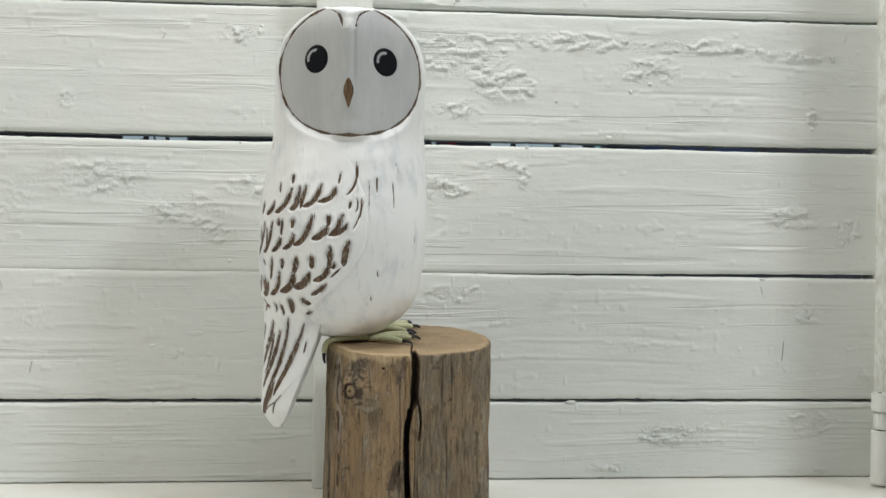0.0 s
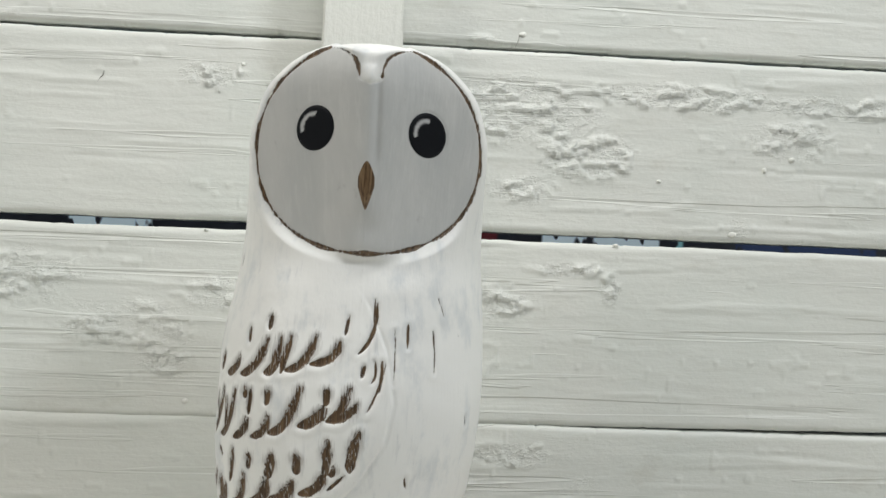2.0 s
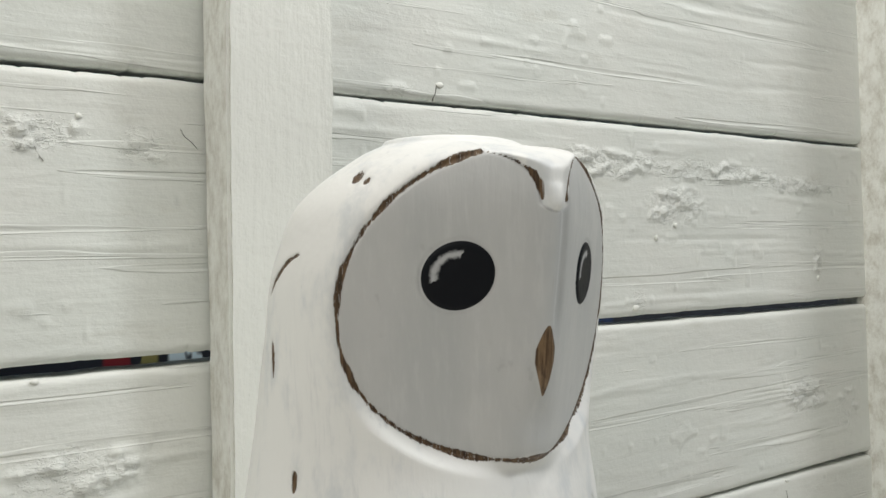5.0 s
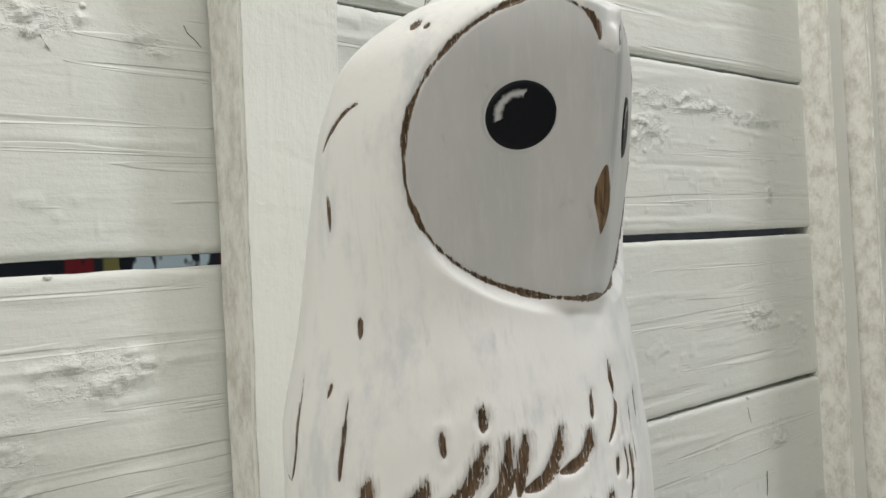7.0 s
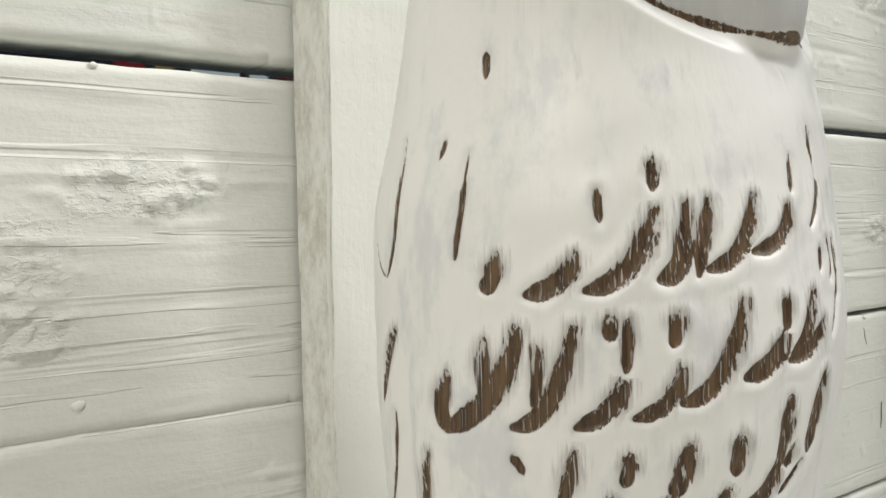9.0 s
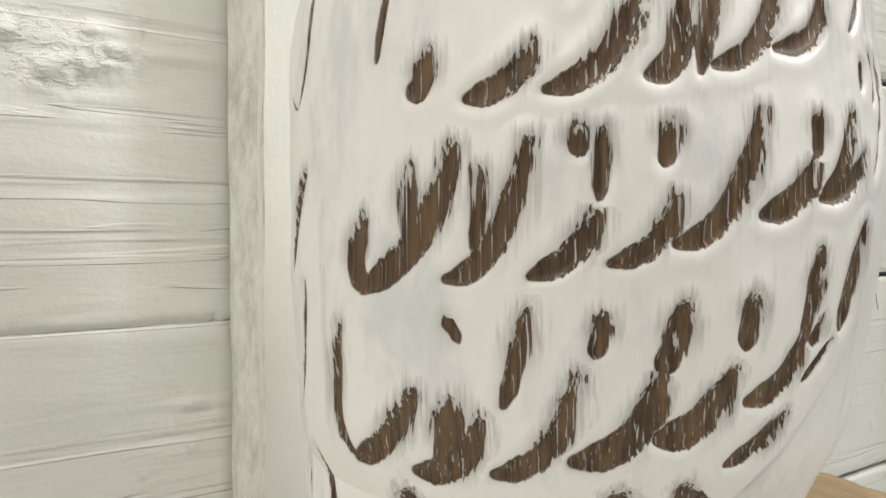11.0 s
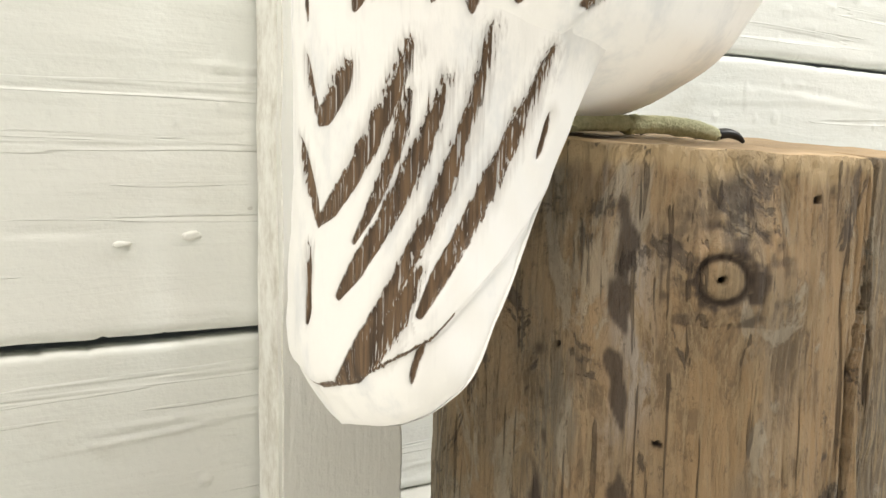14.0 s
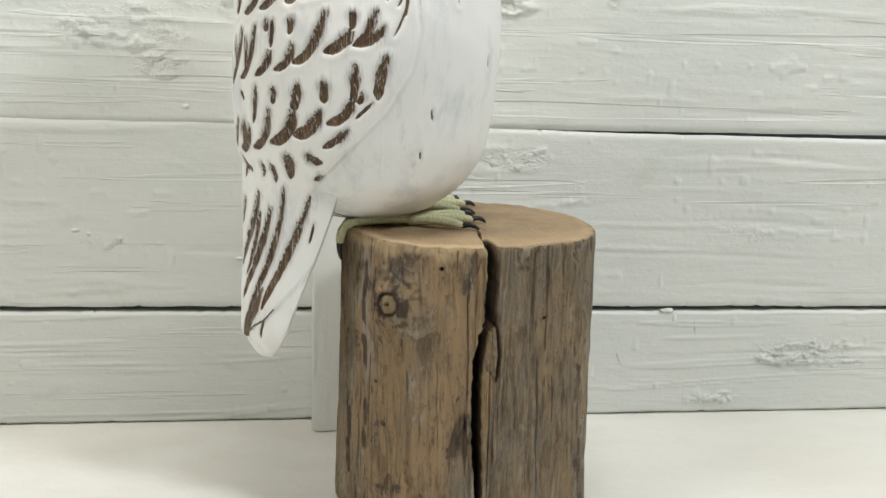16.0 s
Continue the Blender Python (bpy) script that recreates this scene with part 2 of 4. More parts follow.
def end_grain():
    n = Nodes("sawn_log_top")
    tc = n.coords((1, 1, 0.2), (-0.0214, -0.5853, 0))
    rings = n.tree.nodes.new("ShaderNodeTexWave")
    rings.wave_type, rings.rings_direction = "RINGS", "Z"
    for k, v in (("Scale", 60.0), ("Distortion", 5.0), ("Detail", 3.0), ("Detail Scale", 1.4)):
        rings.inputs[k].default_value = v
    n.link(tc, rings.inputs["Vector"])
    soft = n.noise(n.coords(), 45, 5, 0.6)
    fine = n.noise(n.coords((1, 0.15, 1)), 700, 3)
    colour = n.mix(n.ramp(soft, 0.35, 0.68), (0.37, 0.262, 0.150), (0.27, 0.190, 0.110))
    colour = n.mix(n.math("MULTIPLY", rings.outputs["Fac"], 0.16), colour, (0.25, 0.175, 0.10))
    colour = n.mix(n.ramp(n.attr("bare"), 0.0, 1.0, 0.0, 0.7), colour, (0.60, 0.44, 0.27))
    colour = n.mix(n.ramp(n.attr("stain"), 0.0, 1.0), colour, (0.09, 0.06, 0.04))
    return n.done(colour, 0.75, n.bump(fine, 0.0005))


def shop_beyond():
    """What shows through the open joint: a dim shop with pale blue, white and dark goods."""
    n = Nodes("dim_shop_beyond")
    place = n.tree.nodes.new("ShaderNodeSeparateXYZ")
    n.link(n.coords(), place.inputs[0])
    x, z = place.outputs[0], place.outputs[2]
    bars = n.math("MULTIPLY", n.ramp(n.noise(n.coords((1, 1, 0.5)), 70, 2), 0.40, 0.46), n.ramp(z, 0.235, 0.250))
    uneven = n.noise(n.coords((1, 1, 0.4)), 45, 3)
    colour = n.mix(uneven, (0.006, 0.007, 0.009), (0.030, 0.036, 0.046))
    for lo, hi, tone in ((-0.275, -0.205, (0.62, 0.78, 0.86)), (-0.035, -0.015, (0.16, 0.02, 0.025)), (-0.012, 0.002, (0.20, 0.19, 0.07)), (0.006, 0.062, (0.50, 0.62, 0.66)),
                         (0.066, 0.084, (0.10, 0.02, 0.025)), (0.120, 0.225, (0.62, 0.76, 0.84)), (0.236, 0.246, (0.20, 0.42, 0.46)), (0.290, 0.420, (0.015, 0.03, 0.08))):
        inside = n.math("MULTIPLY", n.ramp(x, lo, lo + 0.003), n.ramp(x, hi, hi - 0.003))
        colour = n.mix(n.math("MULTIPLY", inside, bars), colour, tone)
    # faint glow added to the goods, standing in for light falling on them
    n.link(colour, n.bsdf.inputs["Emission Color"])
    n.bsdf.inputs["Emission Strength"].default_value = 0.35
    return n.done(colour, 0.7)


BOARD_PAINT = painted_board("rough_sawn_white_paint")
POST_PAINT = painted_post("white_batten_paint")
SHELF_PAINT = shelf_paint()
HINGE_PAINT = painted_board("painted_over_metal", (0.78, 0.78, 0.74), 0.5, 0.35)
OWL_PAINT, CHENILLE, CLAW = owl_paint(), chenille(), claw_black()
LOG_SIDE, LOG_TOP = bark_less_wood(), end_grain()
BEYOND = shop_beyond()
CLAW_DARK = Nodes("open_hairline_crack")
CLAW_DARK = CLAW_DARK.done(CLAW_DARK.mix(CLAW_DARK.noise(CLAW_DARK.coords(), 700, 3), (0.05, 0.045, 0.038), (0.16, 0.15, 0.13)), 0.8)


# ---- building helpers ----
def mesh_object(name, verts, faces, materials, parent=None, flat=False):
    me = bpy.data.meshes.new(name)
    me.from_pydata([tuple(v) for v in verts], [], faces)
    for m in materials:
        me.materials.append(m)
    if not flat:
        me.shade_smooth()
    ob = new(name, me)
    ob.parent = parent
    return ob


def part(name, bm, material, parent=None, label=""):
    bmesh.ops.recalc_face_normals(bm, faces=bm.faces)
    me = bpy.data.meshes.new(name)
    bm.to_mesh(me)
    bm.free()
    me.materials.append(material)
    ob = new(name, me)
    ob.parent = parent
    return tagged(ob, label) if label else ob


def bar(x0, y0, z0, x1, y1, z1, bevel=0.0012, cuts=0, rough=0.0):
    """A bevelled bar; rough lets its long edges waver."""
    bm = bmesh.new()
    bmesh.ops.create_cube(bm, size=1)
    for v in bm.verts:
        v.co = Vector(((x0 + x1) / 2 + v.co.x * (x1 - x0), (y0 + y1) / 2 + v.co.y * (y1 - y0), (z0 + z1) / 2 + v.co.z * (z1 - z0)))
    if cuts:
        span = max(range(3), key=lambda k: (x1 - x0, y1 - y0, z1 - z0)[k])
        lo, hi = (x0, y0, z0)[span], (x1, y1, z1)[span]
        axis = Vector([1.0 if k == span else 0.0 for k in range(3)])
        for i in range(1, cuts):
            bmesh.ops.bisect_plane(bm, geom=bm.verts[:] + bm.edges[:] + bm.faces[:], plane_co=axis * (lo + (hi - lo) * i / cuts), plane_no=axis)
    if bevel:
        edges = [e for e in bm.edges if len(e.link_faces) == 2 and e.calc_face_angle(0) > 1]
        bmesh.ops.bevel(bm, geom=edges, offset=bevel, segments=2, affect="EDGES")
    if rough:
        for v in bm.verts:
            v.co += rough * noise.noise_vector(v.co * 45) + 0.5 * rough * noise.noise_vector(v.co * 170)
    return bm


def knuckle(x, y, z0, z1, r, segments=20):
    bm = bmesh.new()
    bmesh.ops.create_cone(bm, segments=segments, radius1=r, radius2=r, depth=z1 - z0, cap_ends=True)
    bmesh.ops.translate(bm, verts=bm.verts, vec=(x, y, (z0 + z1) / 2))
    edges = [e for e in bm.edges if len(e.link_faces) == 2 and e.calc_face_angle(0) > 1]
    bmesh.ops.bevel(bm, geom=edges, offset=0.0007, segments=2, affect="EDGES")
    return bm


# ---- structure ----
WALL_Y = 0.687
LEFT, RIGHT = -0.62, 0.4185
# lower and upper edge of each board at its left and right end
BOARDS = [
    (-0.0010, -0.0010, 0.0622, 0.0612),
    (0.0650, 0.0640, 0.1690, 0.1650),
    (0.1640, 0.1684, 0.2702, 0.2702),
    (0.2740, 0.2753, 0.3770, 0.3790),
    (0.3792, 0.3818, 0.4830, 0.4840),
    (0.4860, 0.4870, 0.5900, 0.5900),
    (0.5930, 0.5930, 0.7000, 0.7000),
]
wall_back = tagged(new("wall_back"), "white-painted rough-sawn horizontal plank wall with open joints", "wall", kind="structure")


def step(a, b, v):
    t = np.clip((v - a) / (b - a), 0, 1)
    return t * t * (3 - 2 * t)


def grainy(x, z, seed, octaves=3):
    """Smooth lattice noise over a plane, about 0 to 1."""
    total, amount, weight = 0.0, 0.0, 1.0
    for k in range(octaves):
        i, j = np.floor(x).astype(np.int64), np.floor(z).astype(np.int64)
        u, w = x - i, z - j
        u, w = u * u * (3 - 2 * u), w * w * (3 - 2 * w)
        corner = {}
        for a in (0, 1):
            for b in (0, 1):
                q = np.sin((i + a) * 127.1 + (j + b) * 311.7 + (seed + k) * 74.7) * 43758.5453
                corner[a, b] = q - np.floor(q)
        low = corner[0, 0] * (1 - u) + corner[1, 0] * u
        high = corner[0, 1] * (1 - u) + corner[1, 1] * u
        total, amount = total + weight * (low * (1 - w) + high * w), amount + weight
        x, z, weight = x * 2.03 + 5.2, z * 2.03 + 1.7, weight * 0.55
    return total / amount


def plank(name, z0l, z0r, z1l, z1r, seed):
    """One sawn board: ragged upper and lower edges, torn and ridged grain on its face."""
    seen = z0l < 0.45
    nx, inner = (1180, 74) if seen else (200, 8)
    rows = np.array([0.0, 0.006, 0.014, *np.linspace(0.024, 0.976, inner), 0.986, 0.994, 1.0])
    x1 = np.linspace(LEFT, RIGHT, nx + 1) if not seen else np.concatenate([np.linspace(LEFT, -0.32, 181)[:-1], np.linspace(-0.32, RIGHT, nx - 179)])
    f = (x1 - LEFT) / (RIGHT - LEFT)
    wob = [0.0010 * (grainy(x1 * 60, x1 * 0 + k, seed, 2) - 0.5) + 0.0035 * np.maximum(0, grainy(x1 * 260, x1 * 0 + k, seed + 5, 2) - 0.66) + 0.0014 * (grainy(x1 * 6, x1 * 0 + k, seed + 9, 1) - 0.5) for k in (0.5, 3.5)]
    lo, hi = z0l + (z0r - z0l) * f + wob[0], z1l + (z1r - z1l) * f - wob[1]
    X = np.repeat(x1[:, None], len(rows), 1)
    Z = lo[:, None] + (hi - lo)[:, None] * rows[None, :]
    torn = np.full(X.shape, 0.16)
    for x, z, sx, sz, amount in TORN:
        torn = np.maximum(torn, amount * np.exp(-((X - x) / sx) ** 2 - ((Z - z) / sz) ** 2))
    lean = Z + 0.012 * (grainy(X * 7, Z * 9, seed + 40, 2) - 0.5)
    zone = step(0.30, 0.75, torn * (0.45 + 1.1 * grainy(X * 45, Z * 90, seed + 1)))
    flake = step(0.56, 0.62, grainy(X * 105, lean * 290, seed + 2)) + 0.45 * step(0.60, 0.68, grainy(X * 260, lean * 420, seed + 3, 2))
    strand = grainy(X * 5, lean * 240, seed + 4, 2)
    strand = step(0.66, 0.70, strand) * step(0.86, 0.72, strand) * step(0.40, 0.58, grainy(X * 9, Z * 40, seed + 6, 2))
    score = step(0.70, 0.76, grainy(X * 4, lean * 200, seed + 8, 2)) * step(0.45, 0.6, grainy(X * 12, Z * 30, seed + 10, 2))
    nub = step(0.80, 0.90, grainy(X * 150, Z * 180, seed + 7, 1)) * step(0.50, 0.62, grainy(X * 25, Z * 30, seed + 11, 2))
    swell = grainy(X * 22, Z * 60, seed + 12, 3) - 0.5
    face = step(0.0, 0.05, np.minimum(rows, 1 - rows))[None, :]
    proud = face * (0.00125 * zone * flake + 0.00050 * strand - 0.00045 * score + 0.00050 * nub + 0.00090 * swell)
    Y = WALL_Y + 0.0016 * (1 - np.minimum(1, np.minimum(rows, 1 - rows) / 0.03)) ** 2 - proud + 0.0007 * (grainy(X * 9, Z * 20, seed + 21, 1) - 0.5)
    X = np.concatenate([X, x1[:, None], x1[:, None]], 1)
    Y = np.concatenate([Y, np.full((len(x1), 2), WALL_Y + 0.02)], 1)
    Z = np.concatenate([Z, hi[:, None], lo[:, None]], 1)
    torn = np.concatenate([torn, np.zeros((len(x1), 2))], 1)
    m = len(rows) + 2
    verts = np.stack([X, Y, Z], -1).reshape(-1, 3).tolist()
    i, j = np.meshgrid(np.arange(nx), np.arange(m), indexing="ij")
    a, b = (i * m + j).ravel(), (i * m + (j + 1) % m).ravel()
    faces = np.stack([a, a + m, b + m, b], -1).tolist()
    faces.append(tuple(range(m)))
    faces.append(tuple(nx * m + k for k in reversed(range(m))))
    ob = mesh_object(name, verts, faces, [BOARD_PAINT], wall_back)
    layer = ob.data.attributes.new("torn", "FLOAT", "POINT")
    layer.data.foreach_set("value", torn.ravel())
    return ob


# patches of torn grain under the paint: place, half size, amount
TORN = [(0.060, 0.345, 0.05, 0.020, 1.2), (0.100, 0.320, 0.03, 0.015, 1.2), (0.160, 0.357, 0.07, 0.008, 1.2), (0.250, 0.355, 0.07, 0.007, 1.1),
        (0.340, 0.350, 0.06, 0.007, 0.9), (0.060, 0.300, 0.03, 0.010, 0.9), (0.220, 0.335, 0.03, 0.013, 1.0), (0.190, 0.283, 0.010, 0.010, 0.8),
        (0.360, 0.300, 0.008, 0.012, 0.8), (-0.112, 0.356, 0.022, 0.010, 0.9), (-0.070, 0.352, 0.015, 0.010, 0.8), (-0.245, 0.300, 0.008, 0.010, 0.8),
        (-0.220, 0.240, 0.07, 0.025, 0.7), (-0.150, 0.215, 0.05, 0.020, 0.7), (-0.100, 0.235, 0.03, 0.012, 0.9), (-0.130, 0.195, 0.02, 0.010, 0.9),
        (-0.290, 0.220, 0.05, 0.030, 0.6), (0.050, 0.235, 0.03, 0.012, 0.9), (0.117, 0.245, 0.008, 0.012, 0.9), (0.090, 0.255, 0.03, 0.005, 0.8),
        (0.340, 0.215, 0.035, 0.015, 0.8), (0.390, 0.200, 0.02, 0.020, 0.8), (0.060, 0.150, 0.03, 0.008, 0.9), (0.100, 0.130, 0.03, 0.010, 0.6),
        (0.350, 0.135, 0.02, 0.012, 0.9), (0.200, 0.110, 0.06, 0.020, 0.45), (-0.270, 0.130, 0.04, 0.020, 0.5), (-0.160, 0.100, 0.03, 0.006, 0.6),
        (0.250, 0.035, 0.05, 0.012, 0.9), (0.190, 0.008, 0.02, 0.005, 0.9), (0.360, 0.045, 0.03, 0.015, 0.8), (0.040, 0.384, 0.012, 0.004, 0.9)]


for i, b in enumerate(BOARDS):
    plank("board", *b, i + 1)

# hairline cracks in the paint: place, length and lean of each
CRACKS = [(-0.2700, 0.0900, 0.010, 8), (0.3370, 0.1040, 0.016, 4), (0.1300, 0.0320, 0.010, -28), (0.1760, 0.0500, 0.012, -12),
          (-0.2930, 0.1520, 0.012, -10), (0.3190, 0.1530, 0.011, -20), (0.1170, 0.2560, 0.007, -8), (0.0990, 0.2540, 0.005, 6),
          (-0.1090, 0.3490, 0.009, -30), (0.0580, 0.3840, 0.008, 18), (-0.0560, 0.3560, 0.010, -42), (-0.1720, 0.3510, 0.007, 24)]


def hairline(x, z, length, lean, seed):
    bm = bmesh.new()
    ring, n = [], 9
    for i in range(n):
        t = i / (n - 1)
        s = (t - 0.5) * length
        px = x + s * math.sin(math.radians(lean)) + 0.0010 * noise.noise((t * 3, seed, 0.5))
        pz = z + s * math.cos(math.radians(lean))
        w = 0.00026 * math.sin(math.pi * (0.08 + 0.84 * t)) * (0.7 + 0.6 * noise.noise((t * 6, seed, 2.5)))
        ring.append([bm.verts.new((px + dx, WALL_Y + dy, pz)) for dx, dy in ((-w, 0.0005), (0, -0.0005), (w, 0.0005))])
    for a, b in zip(ring, ring[1:]):
        for k in (0, 1):
            bm.faces.new((a[k], a[k + 1], b[k + 1], b[k]))
        bm.faces.new((a[2], a[0], b[0], b[2]))
    return bm


for i, c in enumerate(CRACKS):
    part("crack", hairline(*c, i * 3.7), CLAW_DARK, wall_back)

# lumps and runs of dried paint: place, half width, half height
LUMPS = [(-0.0930, 0.2275, 1.9, 1.3), (-0.1180, 0.1745, 2.0, 1.7), (0.1580, 0.0618, 4.2, 1.6), (0.1630, 0.0570, 1.6, 2.6), (-0.1110, 0.2690, 1.5, 0.9),
         (0.1190, 0.2700, 1.6, 1.0), (0.3190, 0.1640, 2.6, 1.1), (0.2210, 0.3240, 1.6, 1.4), (0.0610, 0.3880, 2.2, 1.6), (0.0340, 0.3840, 3.2, 1.8),
         (-0.1770, 0.1070, 2.6, 1.4), (-0.1700, 0.1050, 1.5, 1.2), (0.3600, 0.2900, 1.5, 1.8), (0.1870, 0.2790, 2.4, 1.9), (-0.0950, 0.3620, 1.3, 1.0),
         (0.1000, 0.3240, 1.6, 1.2), (0.2050, 0.3170, 1.2, 1.6), (-0.0900, 0.0920, 2.6, 1.1), (-0.0700, 0.0940, 3.0, 1.5), (0.1430, 0.3080, 1.3, 0.9)]
for i, (x, z, w, h) in enumerate(LUMPS):
    blob = bmesh.new()
    bmesh.ops.create_icosphere(blob, subdivisions=2, radius=1.0)
    for v in blob.verts:
        k = 1 + 0.45 * noise.noise(v.co * 1.9 + Vector((i * 5.1, 0, 0)))
        v.co = Vector((x + 0.001 * w * k * v.co.x, WALL_Y + 0.0008 * k * v.co.y, z + 0.001 * h * k * v.co.z))
    for f in blob.faces:
        f.smooth = True
    part("paint_lump", blob, HINGE_PAINT, wall_back)

shelf = part("floor", bar(-1.2, -0.6, -0.03, 1.0, 0.95, -0.0015, 0.0), SHELF_PAINT)
tagged(shelf, "white-painted smooth shelf top under the log", "shelf", kind="structure")

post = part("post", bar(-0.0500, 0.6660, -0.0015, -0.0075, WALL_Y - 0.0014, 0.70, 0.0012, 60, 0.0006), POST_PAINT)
for v in post.data.vertices:
    if v.co.y < 0.68:
        v.co.y -= 0.035 * max(0.0, v.co.z - 0.2)
tagged(post, "white-painted square batten fixed upright on the plank wall", "post", kind="structure")

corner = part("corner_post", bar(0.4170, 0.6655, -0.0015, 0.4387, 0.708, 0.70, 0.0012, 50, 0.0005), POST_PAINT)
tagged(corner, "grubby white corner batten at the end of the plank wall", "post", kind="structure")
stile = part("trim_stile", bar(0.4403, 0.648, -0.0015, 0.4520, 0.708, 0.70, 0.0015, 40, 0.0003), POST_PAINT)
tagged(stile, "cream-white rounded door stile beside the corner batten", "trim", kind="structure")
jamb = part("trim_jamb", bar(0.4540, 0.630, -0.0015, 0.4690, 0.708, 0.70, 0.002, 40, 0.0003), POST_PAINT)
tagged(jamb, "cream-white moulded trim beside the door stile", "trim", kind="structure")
wall_right = part("wall_right", bar(0.4710, 0.56, -0.0015, 0.4910, 0.708, 0.70, 0.001), POST_PAINT)
tagged(wall_right, "plain white side panel of the display", "wall", kind="structure")

beyond = part("backdrop", bar(-1.2, 0.93, -0.03, 1.0, 0.95, 0.75, 0.0), BEYOND)
tagged(beyond, "dim goods of the shop behind the open joint", "backdrop", kind="structure")

# ---- hinge ----
hinge = tagged(new("barrel_hinge"), "white-painted metal barrel hinge on the corner batten", "hinge")
part("lower_knuckle", knuckle(0.4050, 0.6590, 0.0005, 0.0440, 0.0064), HINGE_PAINT, hinge)
part("middle_knuckle", knuckle(0.4056, 0.6590, 0.0448, 0.0585, 0.0052), HINGE_PAINT, hinge)
part("upper_knuckle", knuckle(0.4050, 0.6590, 0.0592, 0.0740, 0.0064), HINGE_PAINT, hinge)
part("pin", knuckle(0.4050, 0.6590, 0.0002, 0.0744, 0.0022), CLAW, hinge, "dark steel pin")
part("leaf", bar(0.4095, 0.6560, 0.002, 0.4175, 0.6640, 0.072, 0.0006), HINGE_PAINT, hinge)
paint_run = bmesh.new()
bmesh.ops.create_icosphere(paint_run, subdivisions=2, radius=0.004)
for v in paint_run.verts:
    v.co = Vector((0.4125, 0.6545, 0.0465)) + Vector((v.co.x * 1.4, v.co.y * 0.7, v.co.z)) * (1 + 0.35 * noise.noise(v.co * 900))
part("paint_lump", paint_run, HINGE_PAINT, hinge, "lump of dried white paint")

# ---- owl ----
BODY_Z = np.array([.1255, .128, .135, .15, .17, .195, .225, .240, .255, .285, .31, .325, .333, .3385, .3415, .3425])
BODY_CX = np.array([-.022, -.024, -.0262, -.0258, -.0247, -.0234, -.0226, -.0219, -.0212, -.0202, -.0198, -.0198, -.0198, -.0198, -.0198, -.0198])
BODY_CY = np.array([.583, .583, .582, .580, .579, .579, .5809, .5808, .5805, .5775, .573, .570, .567, .565, .565, .565])
BODY_A = np.array([.010, .021, .0358, .0494, .0537, .0552, .0544, .0528, .0511, .0497, .0482, .0420, .0325, .0230, .0135, .0])
BODY_B = np.array([.006, .018, .0340, .0430, .0490, .0525, .0509, .0483, .0455, .0405, .0350, .0270, .0180, .0100, .0055, .0])
BODY_F = np.array([.006, .018, .0345, .0440, .0485, .0520, .0511, .0490, .0460, .0490, .0520, .0505, .0425, .0205, .0110, .0])
TAIL_Z = np.array([.0640, .0660, .069, .075, .09, .11, .13, .15, .168])
TAIL_B = np.array([.0, .011, .019, .027, .0320, .0330, .0360, .0420, .0405])
TAIL_X0 = np.array([-.0700, -.0714, -.0732, -.0764, -.0772, -.0766, -.0764, -.0762, -.0735])
TAIL_X1 = np.array([-.0660, -.0645, -.0630, -.0595, -.0538, -.0458, -.0388, -.0330, -.0330])
TAIL_Y = .583


def smooth(zs, vs, z):
    """Monotone-ish smooth interpolation of a profile."""
    m = np.gradient(vs, zs)
    i = np.clip(np.searchsorted(zs, z) - 1, 0, len(zs) - 2)
    h = zs[i + 1] - zs[i]
    t = np.clip((z - zs[i]) / h, 0, 1)
    return ((2*t**3 - 3*t**2 + 1) * vs[i] + (t**3 - 2*t**2 + t) * h * m[i]
            + (-2*t**3 + 3*t**2) * vs[i + 1] + (t**3 - t**2) * h * m[i + 1])


def body_point(psi, z):
    """Point of the plain body at angle psi (0: to the viewer's side, +: to the breast) and height z."""
    lin = lambda v: np.interp(z, BODY_Z, v)
    c, s = np.cos(psi), np.sin(psi)
    b = np.where(c > 0, lin(BODY_F), lin(BODY_B))
    return lin(BODY_CX) + lin(BODY_A) * s, lin(BODY_CY) - b * c


def tail_point(psi, z):
    lin = lambda v: smooth(TAIL_Z, v, z)
    x0, x1, b = lin(TAIL_X0), lin(TAIL_X1), lin(TAIL_B)
    c, s = np.cos(psi), np.sin(psi)
    return x1 + np.where(s < 0, (x1 - x0) * s, 0.0016 * s), TAIL_Y - b * c


